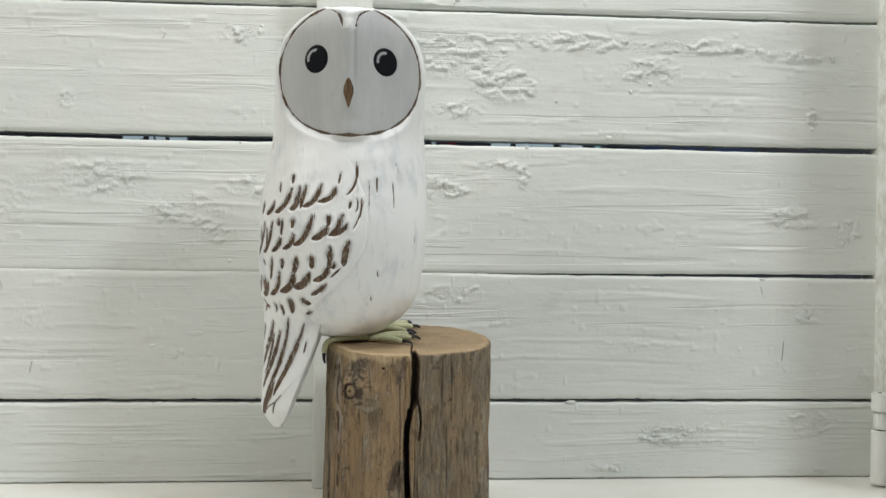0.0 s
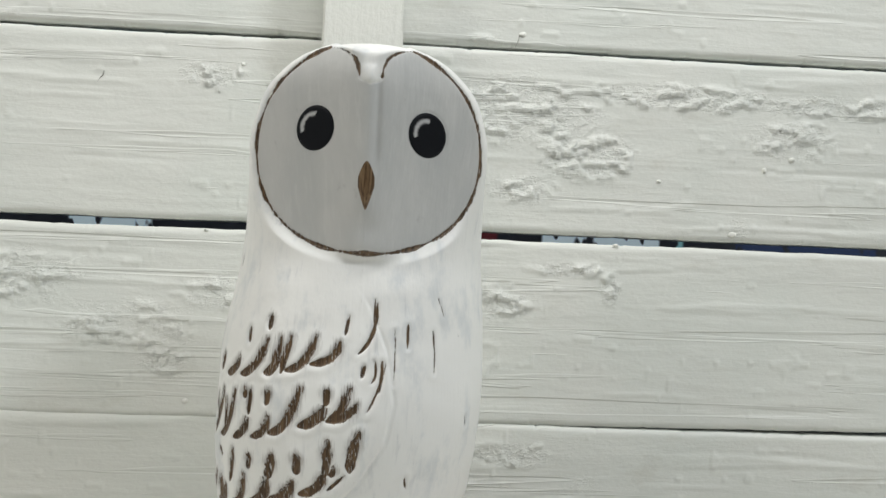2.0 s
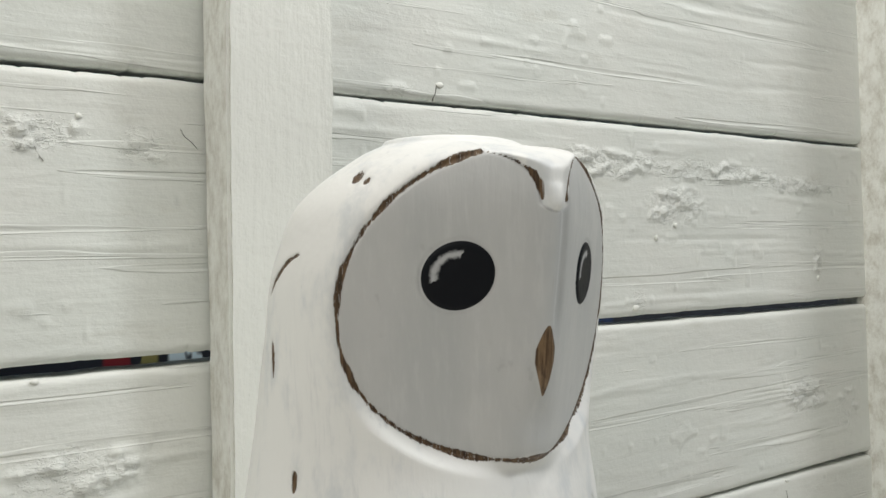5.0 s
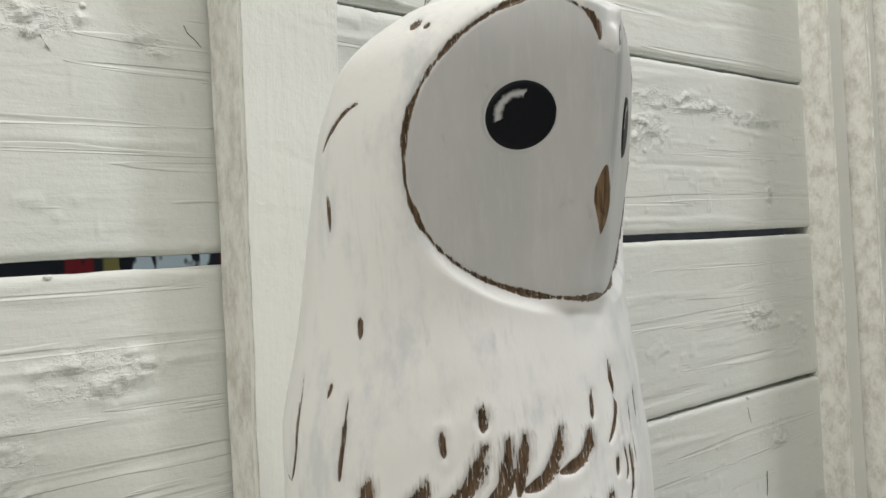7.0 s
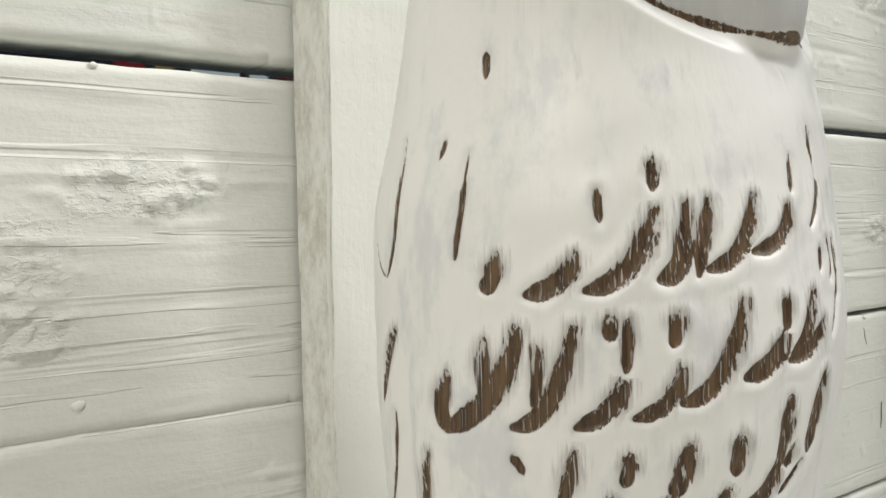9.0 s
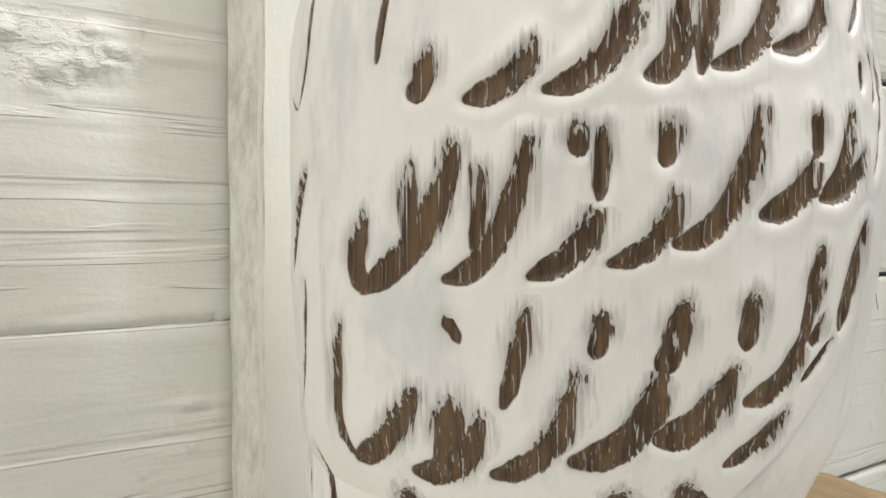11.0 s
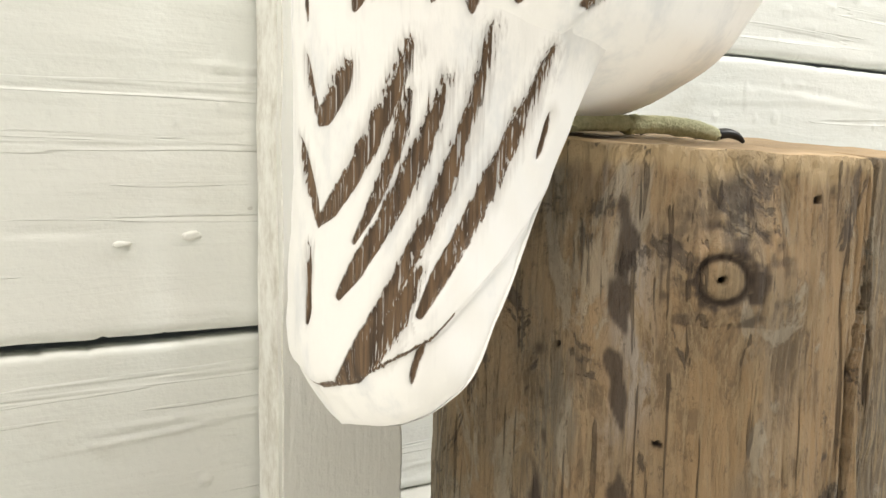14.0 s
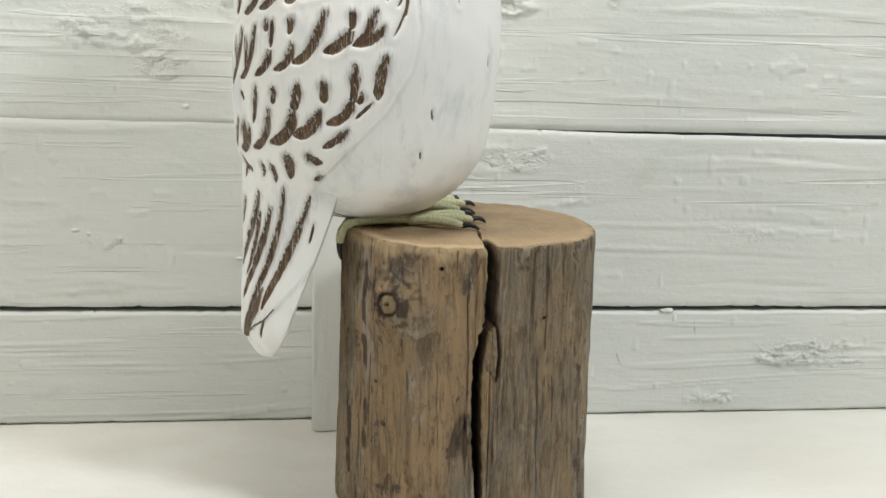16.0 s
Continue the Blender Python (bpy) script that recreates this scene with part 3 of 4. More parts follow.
AXIS_X, AXIS_Y = -.024, .579
ROW_ONE = [
    (-117.0, 231.5, -112.4, 210.3, -103.7, 210.3, 0.6),
    (-103.7, 210.3, -98.2, 217.0, -99.9, 239.1, 1.0),
    (-78.8, 214.0, -78.7, 217.8, -78.1, 221.2, 0.7),
    (-71.5, 208.6, -69.9, 209.8, -69.1, 214.6, 2.3),
    (-78.0, 223.7, -77.8, 229.7, -77.0, 234.9, 0.5),
    (-62.7, 207.5, -55.8, 208.4, -53.3, 213.9, 2.4),
    (-51.1, 208.2, -41.8, 209.0, -37.3, 222.3, 2.3),
    (-48.8, 226.4, -48.7, 222.5, -48.2, 220.5, 1.0),
    (-37.3, 231.2, -36.9, 228.7, -37.4, 226.2, 1.7),
    (-36.6, 209.8, -30.7, 210.4, -30.7, 223.1, 2.5),
    (-28.7, 210.4, -27.1, 217.6, -25.5, 224.0, 1.7),
    (-26.4, 211.4, -17.0, 212.6, -14.0, 224.6, 2.1),
    (-15.3, 214.3, -3.9, 215.5, -3.8, 222.8, 2.0),
    (4.5, 218.8, 12.0, 224.4, 12.5, 237.5, 1.0),
    (-1.5, 225.6, -0.8, 229.0, 0.0, 232.6, 0.9),
]
ROW_TWO = [
    (-107.9, 183.2, -105.0, 191.3, -99.1, 199.2, 1.8),
    (-81.2, 181.3, -84.3, 185.3, -80.9, 191.1, 2.4),
    (-81.2, 181.3, -68.3, 186.2, -64.8, 200.7, 2.8),
    (-72.0, 186.1, -72.4, 192.6, -71.8, 198.4, 1.8),
    (-65.9, 183.0, -57.6, 183.4, -53.7, 201.4, 2.1),
    (-61.8, 187.3, -60.3, 192.8, -60.8, 197.5, 1.4),
    (-53.4, 183.5, -46.0, 185.9, -44.4, 191.3, 2.1),
    (-43.9, 193.6, -43.4, 198.2, -43.3, 202.4, 1.4),
    (-47.0, 202.4, -46.8, 200.9, -46.5, 199.7, 1.7),
    (-42.3, 185.1, -34.2, 186.5, -33.0, 193.4, 1.9),
    (-34.6, 198.1, -33.8, 201.1, -33.6, 203.4, 1.8),
    (-32.9, 187.6, -24.0, 188.2, -19.2, 204.9, 2.2),
    (-18.8, 191.4, -10.9, 192.9, -8.7, 198.5, 2.6),
    (-8.0, 205.0, -7.2, 202.5, -8.2, 199.3, 1.6),
]
ROW_THREE = [
    (-99.8, 181.5, -98.2, 169.8, -110.7, 154.2, 1.0),
    (-87.0, 175.3, -91.9, 159.9, -84.7, 155.8, 1.4),
    (-84.7, 155.8, -77.5, 157.5, -72.1, 166.2, 2.4),
    (-72.6, 155.4, -64.0, 154.9, -61.6, 163.2, 2.5),
    (-66.9, 156.4, -66.7, 160.6, -66.1, 165.6, 2.9),
    (-65.9, 177.5, -65.1, 176.0, -64.3, 174.4, 1.1),
    (-59.8, 156.0, -50.0, 156.9, -47.1, 169.7, 2.2),
    (-58.0, 165.7, -55.5, 172.0, -54.1, 179.0, 1.6),
    (-47.7, 158.2, -35.9, 159.3, -34.7, 170.5, 2.9),
    (-34.7, 170.5, -32.1, 174.3, -31.4, 179.3, 2.5),
    (-44.6, 172.8, -44.0, 175.1, -43.4, 178.1, 1.6),
    (-34.7, 161.1, -25.9, 161.5, -22.4, 169.6, 3.1),
    (-20.2, 173.5, -19.9, 177.4, -19.7, 180.1, 2.5),
    (-19.0, 165.5, -9.2, 166.9, -8.1, 175.0, 2.4),
]
ROW_THREE_FRONT = [
    (-7.6, 173.4, -7.0, 179.9, -6.9, 185.9, 2.1),
    (2.8, 175.1, 2.9, 181.0, 5.8, 189.4, 2.6),
    (-21.7, 156.5, -15.3, 158.6, -10.5, 162.7, 1.8),
    (-7.2, 193.7, 1.7, 194.8, 4.7, 200.2, 1.9),
    (-6.6, 167.6, -3.1, 170.1, 0.6, 173.4, 0.9),
    (-6.5, 194.7, -1.5, 195.8, 1.5, 205.9, 1.7),
    (-5.5, 173.4, -4.0, 174.2, -3.8, 175.9, 1.6),
    (10.2, 208.1, 13.2, 212.0, 11.0, 216.3, 0.7),
    (8.6, 197.4, 12.9, 203.7, 16.1, 215.9, 0.6),
]
ROW_FOUR = [
    (-99.1, 154.5, -95.1, 148.5, -94.3, 143.6, 1.2),
    (-75.2, 151.4, -76.4, 147.8, -78.2, 144.1, 2.3),
    (-74.5, 147.8, -71.4, 147.8, -69.8, 146.1, 1.4),
    (-58.3, 149.2, -59.8, 147.0, -60.6, 144.4, 1.4),
    (-52.6, 148.7, -52.3, 146.2, -52.6, 142.7, 1.9),
    (-40.1, 152.5, -41.5, 148.7, -43.1, 144.8, 3.0),
    (-29.8, 153.4, -28.8, 151.2, -23.8, 150.8, 2.1),
    (-25.2, 145.5, -27.2, 144.6, -29.4, 144.0, 1.3),
    (-94.4, 136.8, -91.9, 129.2, -89.0, 124.6, 1.4),
    (-89.0, 124.6, -83.8, 128.1, -80.2, 134.4, 3.2),
]
TAIL_MARKS = [
    (-97.7, 120.9, -92.1, 112.4, -88.9, 105.2, 2.2),
    (-89.0, 105.7, -77.1, 112.9, -65.6, 137.3, 2.8),
    (-65.9, 129.3, -70.0, 114.7, -77.8, 102.7, 1.8),
    (-81.3, 92.5, -69.0, 106.1, -58.1, 131.5, 2.6),
    (-81.1, 77.1, -62.5, 96.5, -48.7, 139.9, 2.2),
    (-62.1, 90.6, -53.2, 108.4, -34.8, 136.7, 2.4),
    (-81.4, 76.5, -69.5, 81.8, -62.7, 98.4, 3.1),
    (-92.9, 86.1, -92.1, 93.9, -92.4, 100.4, 2.0),
    (-90.7, 73.8, -85.9, 74.8, -81.3, 76.2, 0.8),
    (-63.8, 78.1, -62.7, 82.3, -61.1, 85.6, 0.8),
    (-38.2, 118.4, -36.1, 122.3, -34.8, 126.3, 0.9),
]
FINE_MARKS = [
    (26.3, 229.8, 26.2, 226.5, 26.0, 221.0, 0.8),
    (20.2, 227.6, 20.8, 217.9, 19.3, 207.5, 0.35),
    (14.5, 216.0, 14.2, 211.5, 13.6, 205.0, 0.8),
    (7.0, 214.3, 6.8, 212.2, 6.0, 210.0, 1.0),
    (38.8, 227.3, 39.5, 219.0, 38.5, 210.9, 0.5),
    (42.2, 239.9, 44.1, 236.4, 45.0, 232.8, 0.4),
    (28.0, 171.7, 28.2, 169.5, 29.2, 167.4, 0.6),
    (24.9, 155.5, 25.2, 154.1, 25.8, 152.6, 0.6),
    (59.0, 193.5, 59.5, 191.6, 59.4, 189.1, 0.5),
    (-84.4, 237.6, -84.5, 236.2, -85.5, 234.0, 0.8),
    (10.8, 229.6, 11.4, 233.9, 11.0, 239.0, 0.6),
    (-93.1, 298.9, -83.1, 308.4, -73.8, 309.4, 0.9),
    (-90.0, 286.4, -88.7, 281.8, -88.5, 277.3, 1.2),
    (-74.8, 254.2, -74.4, 252.1, -74.4, 249.3, 1.2),
    (-77.4, 229.6, -78.2, 221.1, -79.1, 214.0, 0.9),
    (-54.2, 328.2, -52.6, 328.5, -51.3, 329.2, 1.8),
    (-49.1, 326.9, -48.1, 327.3, -47.5, 327.8, 1.0),
    (-105.4, 144.6, -106.0, 148.3, -107.6, 151.8, 0.8),
]
STROKES = ROW_ONE + ROW_TWO + ROW_THREE + ROW_THREE_FRONT + ROW_FOUR + TAIL_MARKS + FINE_MARKS
FACE_X, FACE_Z = -0.0197, 0.2960


def carve_marks(psi_deg, z_mm):
    """Depth inside the rubbed strokes in millimetres, and how ragged the rubbing is."""
    wear, rub = np.full(psi_deg.shape, -9.0), np.full(psi_deg.shape, 0.22)
    k = math.radians(1) * 53
    for a0, z0, a1, z1, a2, z2, w in STROKES:
        lo, hi = min(a0, a1, a2) - 6, max(a0, a1, a2) + 6
        near = np.nonzero((psi_deg > lo) & (psi_deg < hi) & (z_mm > min(z0, z1, z2) - 5) & (z_mm < max(z0, z1, z2) + 5))
        if not len(near[0]):
            continue
        p, q = psi_deg[near] * k, z_mm[near]
        best, rag = np.full(p.shape, -9.0), np.zeros(p.shape)
        ts = np.linspace(0, 1, int(16 + 1.6 * (abs(z2 - z0) + abs(a2 - a0))))
        for t in ts:
            cx = ((1-t)**2 * a0 + 2*t*(1-t) * a1 + t*t * a2) * k
            cz = (1-t)**2 * z0 + 2*t*(1-t) * z1 + t*t * z2
            upper = t if z2 > z0 else 1 - t
            half = 0.5 * w * min(1.0, 0.45 + 3 * t) * min(1.0, 0.40 + 2.2 * (1 - t)) * (1.58 if max(z0, z2) > 150 else 1.45)
            d = half - np.hypot(p - cx, q - cz)
            better = d > best
            best = np.where(better, d, best)
            rag = np.where(better, 0.03 + 1.45 * upper**1.4 * (1 if w > 1.2 else 0.3), rag)
        old = wear[near]
        wear[near] = np.maximum(old, best)
        rub[near] = np.where(best > old, rag, rub[near])
    return wear, rub


def disc_depth(x, z):
    """Millimetres inside the heart-topped face disc (negative outside)."""
    u, v = (x - FACE_X) / 0.0447, (z - FACE_Z) / np.where(z > FACE_Z, 0.0392, 0.0395)
    rad = (abs(u)**2.15 + abs(v)**2.15)**(1 / 2.15)
    inside = (1 - rad) * 41
    notch = 0.0042 * step(0.300, 0.320, z) + 0.0122 * np.exp(-(0.3338 - np.minimum(z, 0.3338)) / 0.0034)
    cut = (abs(x - FACE_X) - notch) * 1000 + 14 * step(0.3205, 0.3140, z)
    return np.minimum(inside, cut)


def owl_body():
    cols, rows = 640, 470
    psi = np.linspace(-math.pi, math.pi, cols, endpoint=False)
    t = np.linspace(0, 1, rows)
    # rows bunch towards both poles
    z = 0.1256 + (0.3424 - 0.1256) * (0.88 * t + 0.12 * (0.5 - 0.5 * np.cos(math.pi * t)))
    P, Z = np.meshgrid(psi, z)
    lin = lambda v: smooth(BODY_Z, v, Z)
    c, s = np.cos(P), np.sin(P)
    a = np.maximum(lin(BODY_A), 0.0002)
    front = step(-0.25, 0.25, c)
    b = np.maximum(lin(BODY_F) * front + lin(BODY_B) * (1 - front), 0.0002)
    # the head's section is squarer in front than the body's
    square = 2.0 + 0.45 * np.exp(-((Z - 0.292) / 0.016)**2)
    cf = np.where(c > 0, np.maximum(1 - abs(s)**square, 1e-9)**(1 / square), c)
    X, Y = lin(BODY_CX) + a * s, lin(BODY_CY) - b * cf
    n = np.stack([s / a, -c / b], -1)
    n /= np.linalg.norm(n, axis=-1, keepdims=True)
    facing = step(0.0, 0.15, c)

    deg = np.degrees(np.arctan2(X - AXIS_X, -(Y - AXIS_Y)))
    wear, rub = carve_marks(deg, Z * 1000)
    disc = np.where(c > -0.05, disc_depth(X, Z), -9.0)
    # the brown rubbed rim of the disc, broken here and there
    gaps = np.array([[noise.noise((x * 130, zz * 130, 3.1)) for x, zz in zip(rx, rz)] if 0.25 < rz[0] < 0.342 else [0.0] * cols for rx, rz in zip(X, Z)])
    rim = np.where(abs(disc) < 6, (0.74 + 1.0 * gaps) * (1 - 0.4 * np.clip(abs(X - FACE_X) / 0.046, 0, 1)**2) - abs(disc + 0.30), -9.0)
    rim = np.where((abs(X - FACE_X) < 0.0085) & (Z > 0.280), rim - 0.30 - 3 * step(0.3215, 0.3190, Z), rim)
    wear_all = np.maximum(wear, rim)
    rub = np.where(rim > wear, 0.30, rub)

    d = np.zeros_like(X)
    lateral = (X - FACE_X) * 1000
    # the disc is two planes that meet in a soft ridge over the beak
    ridge_y = 0.5192 + 0.09 * (0.319 - Z + np.hypot(0.319 - Z, 0.008)) + 9.0 * np.maximum(Z - 0.319, 0)**2
    away = np.sqrt((lateral / 1000)**2 + 0.0042**2) - 0.0042
    plane_y = ridge_y + 0.70 * away - 1.0 * np.maximum(away - 0.016, 0)**2
    inside = step(-5.5, 0.6, disc)
    Y = np.where(disc > -5.6, Y * (1 - inside) + plane_y * inside, Y)
    d -= 0.5 * np.exp(-((disc + 0.3) / 0.7)**2) * facing
    d -= facing * 1.1 * np.exp(-((lateral - 3.0) / 1.5)**2) * step(0.284, 0.294, Z) * step(0.331, 0.320, Z)
    d -= facing * 1.3 * np.exp(-(lateral / 4.5)**2 - ((Z - 0.2660) / 0.0055)**2)
    # chin dimple and soft breast fold under it
    d -= facing * 1.6 * np.exp(-(lateral / 7)**2 - ((Z - 0.2535) / 0.0035)**2)
    d += facing * 0.6 * np.exp(-((lateral - 1) / 9)**2 - ((Z - 0.242) / 0.008)**2)
    # beak
    half = 3.1 * np.clip((Z - 0.2722) / 0.009, 0, 1)**0.8 * np.clip((0.2905 - Z) / 0.006, 0, 1)**0.6
    beak = np.where(facing > 0.5, half - abs(lateral + 0.2), -9.0)
    d += facing * 1.3 * step(-0.5, 1.6, beak) * step(0.2905, 0.275, Z)
    # eyes
    eye, glint = np.full_like(X, -9.0), np.full_like(X, -9.0)
    for ex, ez, stretch in ((-0.0404, 0.3033, 1.13), (0.0027, 0.3027, 1.13)):
        px, pz = (X - ex) * 1000 * stretch, (Z - ez) * 1000
        e = np.where(facing > 0.5, 8.5 - np.hypot(px, pz), -9.0)
        eye = np.maximum(eye, e)
        d += np.where(e > -1.5, 0.35 * step(-0.2, 0.3, e) - 0.35 * np.exp(-(e / 0.6)**2), 0)
        ring = 0.85 - abs(np.hypot(px + 0.6, pz - 0.3) - 5.0)
        ang = np.degrees(np.arctan2(pz - 0.3, px + 0.6))
        fade = np.where((np.mod(ang - 75, 360) < 125), 0, -9.0)
        glint = np.maximum(glint, ring + fade)
    # raised wing with its carved front edge
    edge_z = np.array([0.128, 0.135, 0.145, 0.157, 0.17, 0.185, 0.20, 0.22, 0.235, 0.245])
    edge_a = np.array([-44, -38, -26, -9, 6, 16, 19, 16, 9, 2.0])
    to_edge = (np.interp(Z, edge_z, edge_a) - deg) * 0.925
    wing = step(0.246, 0.222, Z)
    d += wing * (0.9 * step(-0.9, 0.9, to_edge) - 0.45 * np.exp(-((to_edge + 0.9) / 0.8)**2))
    # soft plumage swells
    swell = np.sin(deg * 0.16 + 2.2 * np.sin(Z * 95)) * np.sin(Z * 260 + 0.05 * deg)
    d += 0.12 * swell * step(0.262, 0.245, Z) * step(0.135, 0.150, Z)
    # the carving itself
    d -= 0.75 * step(-0.7, 0.9, np.maximum(wear, -3))
    d += wing * 0.22 * np.exp(-((wear + 1.6) / 1.3)**2)
    X, Y = X + n[..., 0] * d / 1000, Y + n[..., 1] * d / 1000
    smudge = 0.25 + 0.75 * step(-3, 3, to_edge) * wing
    flecks = np.where(deg > -20, 1.0, 0.35) * step(0.5, -0.5, disc)
    return cols, rows, X, Y, Z, dict(wear=wear_all, rub=rub, face=disc * (0.18 + 0.82 * step(2.0, 9.0, abs(lateral))), beak=beak, eye=eye, glint=glint, smudge=smudge, flecks=flecks)


def owl_tail():
    cols, rows = 420, 250
    psi = np.linspace(-math.pi, math.pi, cols, endpoint=False)
    t = np.linspace(0, 1, rows)
    z = 0.0641 + (0.168 - 0.0641) * (0.75 * t + 0.25 * t**2)
    P, Z = np.meshgrid(psi, z)
    X, Y = tail_point(P, Z)
    deg = np.degrees(np.arctan2(X - AXIS_X, -(Y - AXIS_Y)))
    wear, rub = carve_marks(deg, Z * 1000)
    outer = step(0.10, -0.02, np.sin(P))
    wear = np.where(outer > 0.3, wear, -9.0)
    # folded wings lie over the tail feathers; their lower edge rises to the sides
    low = np.interp(abs(deg + 90), [0, 12, 30, 45, 60], [0.0735, 0.0765, 0.086, 0.101, 0.118])
    over = (Z - low) * 1000
    d = outer * (1.0 * step(-0.5, 0.5, over) - 0.9)
    rim = np.where((outer > 0.5) & (deg < -55), 0.35 - abs(over - 0.2), -9.0)
    wear_all = np.maximum(wear, rim)
    d -= outer * 0.75 * step(-0.7, 0.9, np.maximum(wear, -3))
    d += outer * 0.2 * np.exp(-((wear + 1.6) / 1.3)**2)
    # long flutes of the flight feathers
    d += outer * 0.14 * np.sin((deg * 0.925 + Z * 1000 * 0.45) * 0.7 + 1.3 * np.sin(Z * 120)) * step(0.150, 0.135, Z)
    nx, ny = X + 0.050, Y - TAIL_Y
    ln = np.maximum(np.hypot(nx, ny), 1e-5)
    X, Y = X + nx / ln * d / 1000, Y + ny / ln * d / 1000
    one = np.ones_like(X)
    return cols, rows, X, Y, Z, dict(wear=wear_all, rub=rub, face=-9 * one, beak=-9 * one, eye=-9 * one, glint=-9 * one, smudge=0.8 * outer, flecks=0.5 * one)


def tube(points, radii, sides=10):
    """Verts and quads of a round, gently lumpy tube along the points."""
    verts, faces = [], []
    pts = [Vector(p) for p in points]
    for i, p in enumerate(pts):
        way = (pts[min(i + 1, len(pts) - 1)] - pts[max(i - 1, 0)]).normalized()
        side = way.cross(Vector((0, 0.13, 1))).normalized()
        up = side.cross(way)
        for k in range(sides):
            a = 2 * math.pi * k / sides
            r = radii[i] * (1 + 0.10 * noise.noise(p * 700 + Vector((k, 0, 0))))
            verts.append(p + r * (math.cos(a) * side + math.sin(a) * up))
    for i in range(len(pts) - 1):
        for k in range(sides):
            a, b = i * sides + k, i * sides + (k + 1) % sides
            faces.append((a, b, b + sides, a + sides))
    faces.append(tuple(reversed(range(sides))))
    faces.append(tuple((len(pts) - 1) * sides + k for k in range(sides)))
    return verts, faces


def bend(p0, p1, p2, n):
    return [Vector(p0) * (1 - t)**2 + 2 * t * (1 - t) * Vector(p1) + t * t * Vector(p2) for t in (i / (n - 1) for i in range(n))]


def top_z(y):
    """Height of the log's sawn top, which falls a little to the front."""
    return 0.1195 + 0.085 * (y - 0.530)


def build_owl():
    verts, faces, slots = [], [], []
    attrs = {k: [] for k in ("wear", "rub", "face", "beak", "eye", "glint", "smudge", "flecks")}
    for cols, rows, X, Y, Z, values in (owl_body(), owl_tail()):
        base = len(verts)
        verts += list(zip(X.ravel().tolist(), Y.ravel().tolist(), Z.ravel().tolist()))
        for j in range(rows - 1):
            r = base + j * cols
            faces += [(r + i, r + (i + 1) % cols, r + cols + (i + 1) % cols, r + cols + i) for i in range(cols)]
        faces.append(tuple(base + i for i in reversed(range(cols))))
        faces.append(tuple(base + (rows - 1) * cols + i for i in range(cols)))
        for k in attrs:
            attrs[k] += values[k].ravel().tolist()
    slots = [0] * len(faces)

    def add_tube(points, radii, slot):
        v, f = tube(points, radii)
        base = len(verts)
        verts.extend(tuple(p) for p in v)
        faces.extend(tuple(base + i for i in q) for q in f)
        slots.extend([slot] * len(f))
        for k in attrs:
            attrs[k] += [0.0] * len(v)

    lift = 0.0024
    feet = (((-0.006, 0.570), ((0.0165, 0.5635), (0.0225, 0.5790), (0.0205, 0.5925))),
            ((0.000, 0.606), ((0.0205, 0.6010), (0.0250, 0.6210), (0.0215, 0.6370))))
    for (hx, hy), toes in feet:
        hub = (hx, hy, top_z(hy) + 0.0030)
        for tx, ty in toes:
            tip = (tx, ty, top_z(ty) + lift - 0.0004)
            mid = ((hx + tx) / 2, hy + (ty - hy) * 0.45, top_z((hy + ty) / 2) + 0.0048)
            add_tube(bend(hub, mid, tip, 14), [0.0020] * 10 + [0.0020, 0.0019, 0.0017, 0.0013], 1)
            dx, dy = tx - hx, ty - hy
            ln = math.hypot(dx, dy)
            far = (tx + dx / ln * 0.0068, ty + dy / ln * 0.0068, top_z(ty) + 0.0006)
            mid = (tx + dx / ln * 0.004, ty + dy / ln * 0.004, top_z(ty) + 0.0036)
            add_tube(bend((tx - dx / ln * 0.001, ty - dy / ln * 0.001, tip[2]), mid, far, 8), [0.0013, 0.0013, 0.0012, 0.0011, 0.001, 0.0009, 0.0007, 0.0004], 2)
    # the hind toe of the nearer foot hooks over the log's edge
    hook = bend((-0.006, 0.570, top_z(0.57) + 0.0036), (-0.020, 0.570, top_z(0.57) + 0.0036), (-0.0300, 0.5665, top_z(0.5665) + 0.0024), 10)
    hook += bend((-0.0312, 0.5662, top_z(0.566) + 0.0022), (-0.0350, 0.5655, top_z(0.566) + 0.0014), (-0.0352, 0.5655, 0.1165), 8)[1:]
    add_tube(hook, [0.0019] * (len(hook) - 1) + [0.0015], 1)
    add_tube(bend((-0.0352, 0.5655, 0.1175), (-0.0358, 0.5652, 0.1130), (-0.0345, 0.5650, 0.1095), 7), [0.0013, 0.0013, 0.0012, 0.0011, 0.0009, 0.0007, 0.0004], 2)

    ob = mesh_object("owl_statue", verts, faces, [OWL_PAINT, CHENILLE, CLAW])
    ob.data.polygons.foreach_set("material_index", slots)
    for k, v in attrs.items():
        layer = ob.data.attributes.new(k, "FLOAT", "POINT")
        layer.data.foreach_set("value", v)
    ob.data.update()
    return tagged(ob, "carved wooden owl in rubbed white paint perched on the log", "statue")


build_owl()

# ---- log ----
LOG_X, LOG_Y, LOG_R = 0.0214, 0.5853, 0.0550
CRACK_Z = [0.0, 0.019, 0.0425, 0.061, 0.0747, 0.0815, 0.0855, 0.0865, 0.0905, 0.096, 0.106, 0.117, 0.126]
CRACK_A = [-1.0, -1.2, -2.6, -3.2, -2.8, -1.2, -0.8, 0.6, 2.2, 1.9, 2.6, 2.6, -0.5]
BRANCH_Z, BRANCH_A = [0.066, 0.0677, 0.0768, 0.0882, 0.0905], [5.0, 5.4, 6.6, 4.9, 3.0]


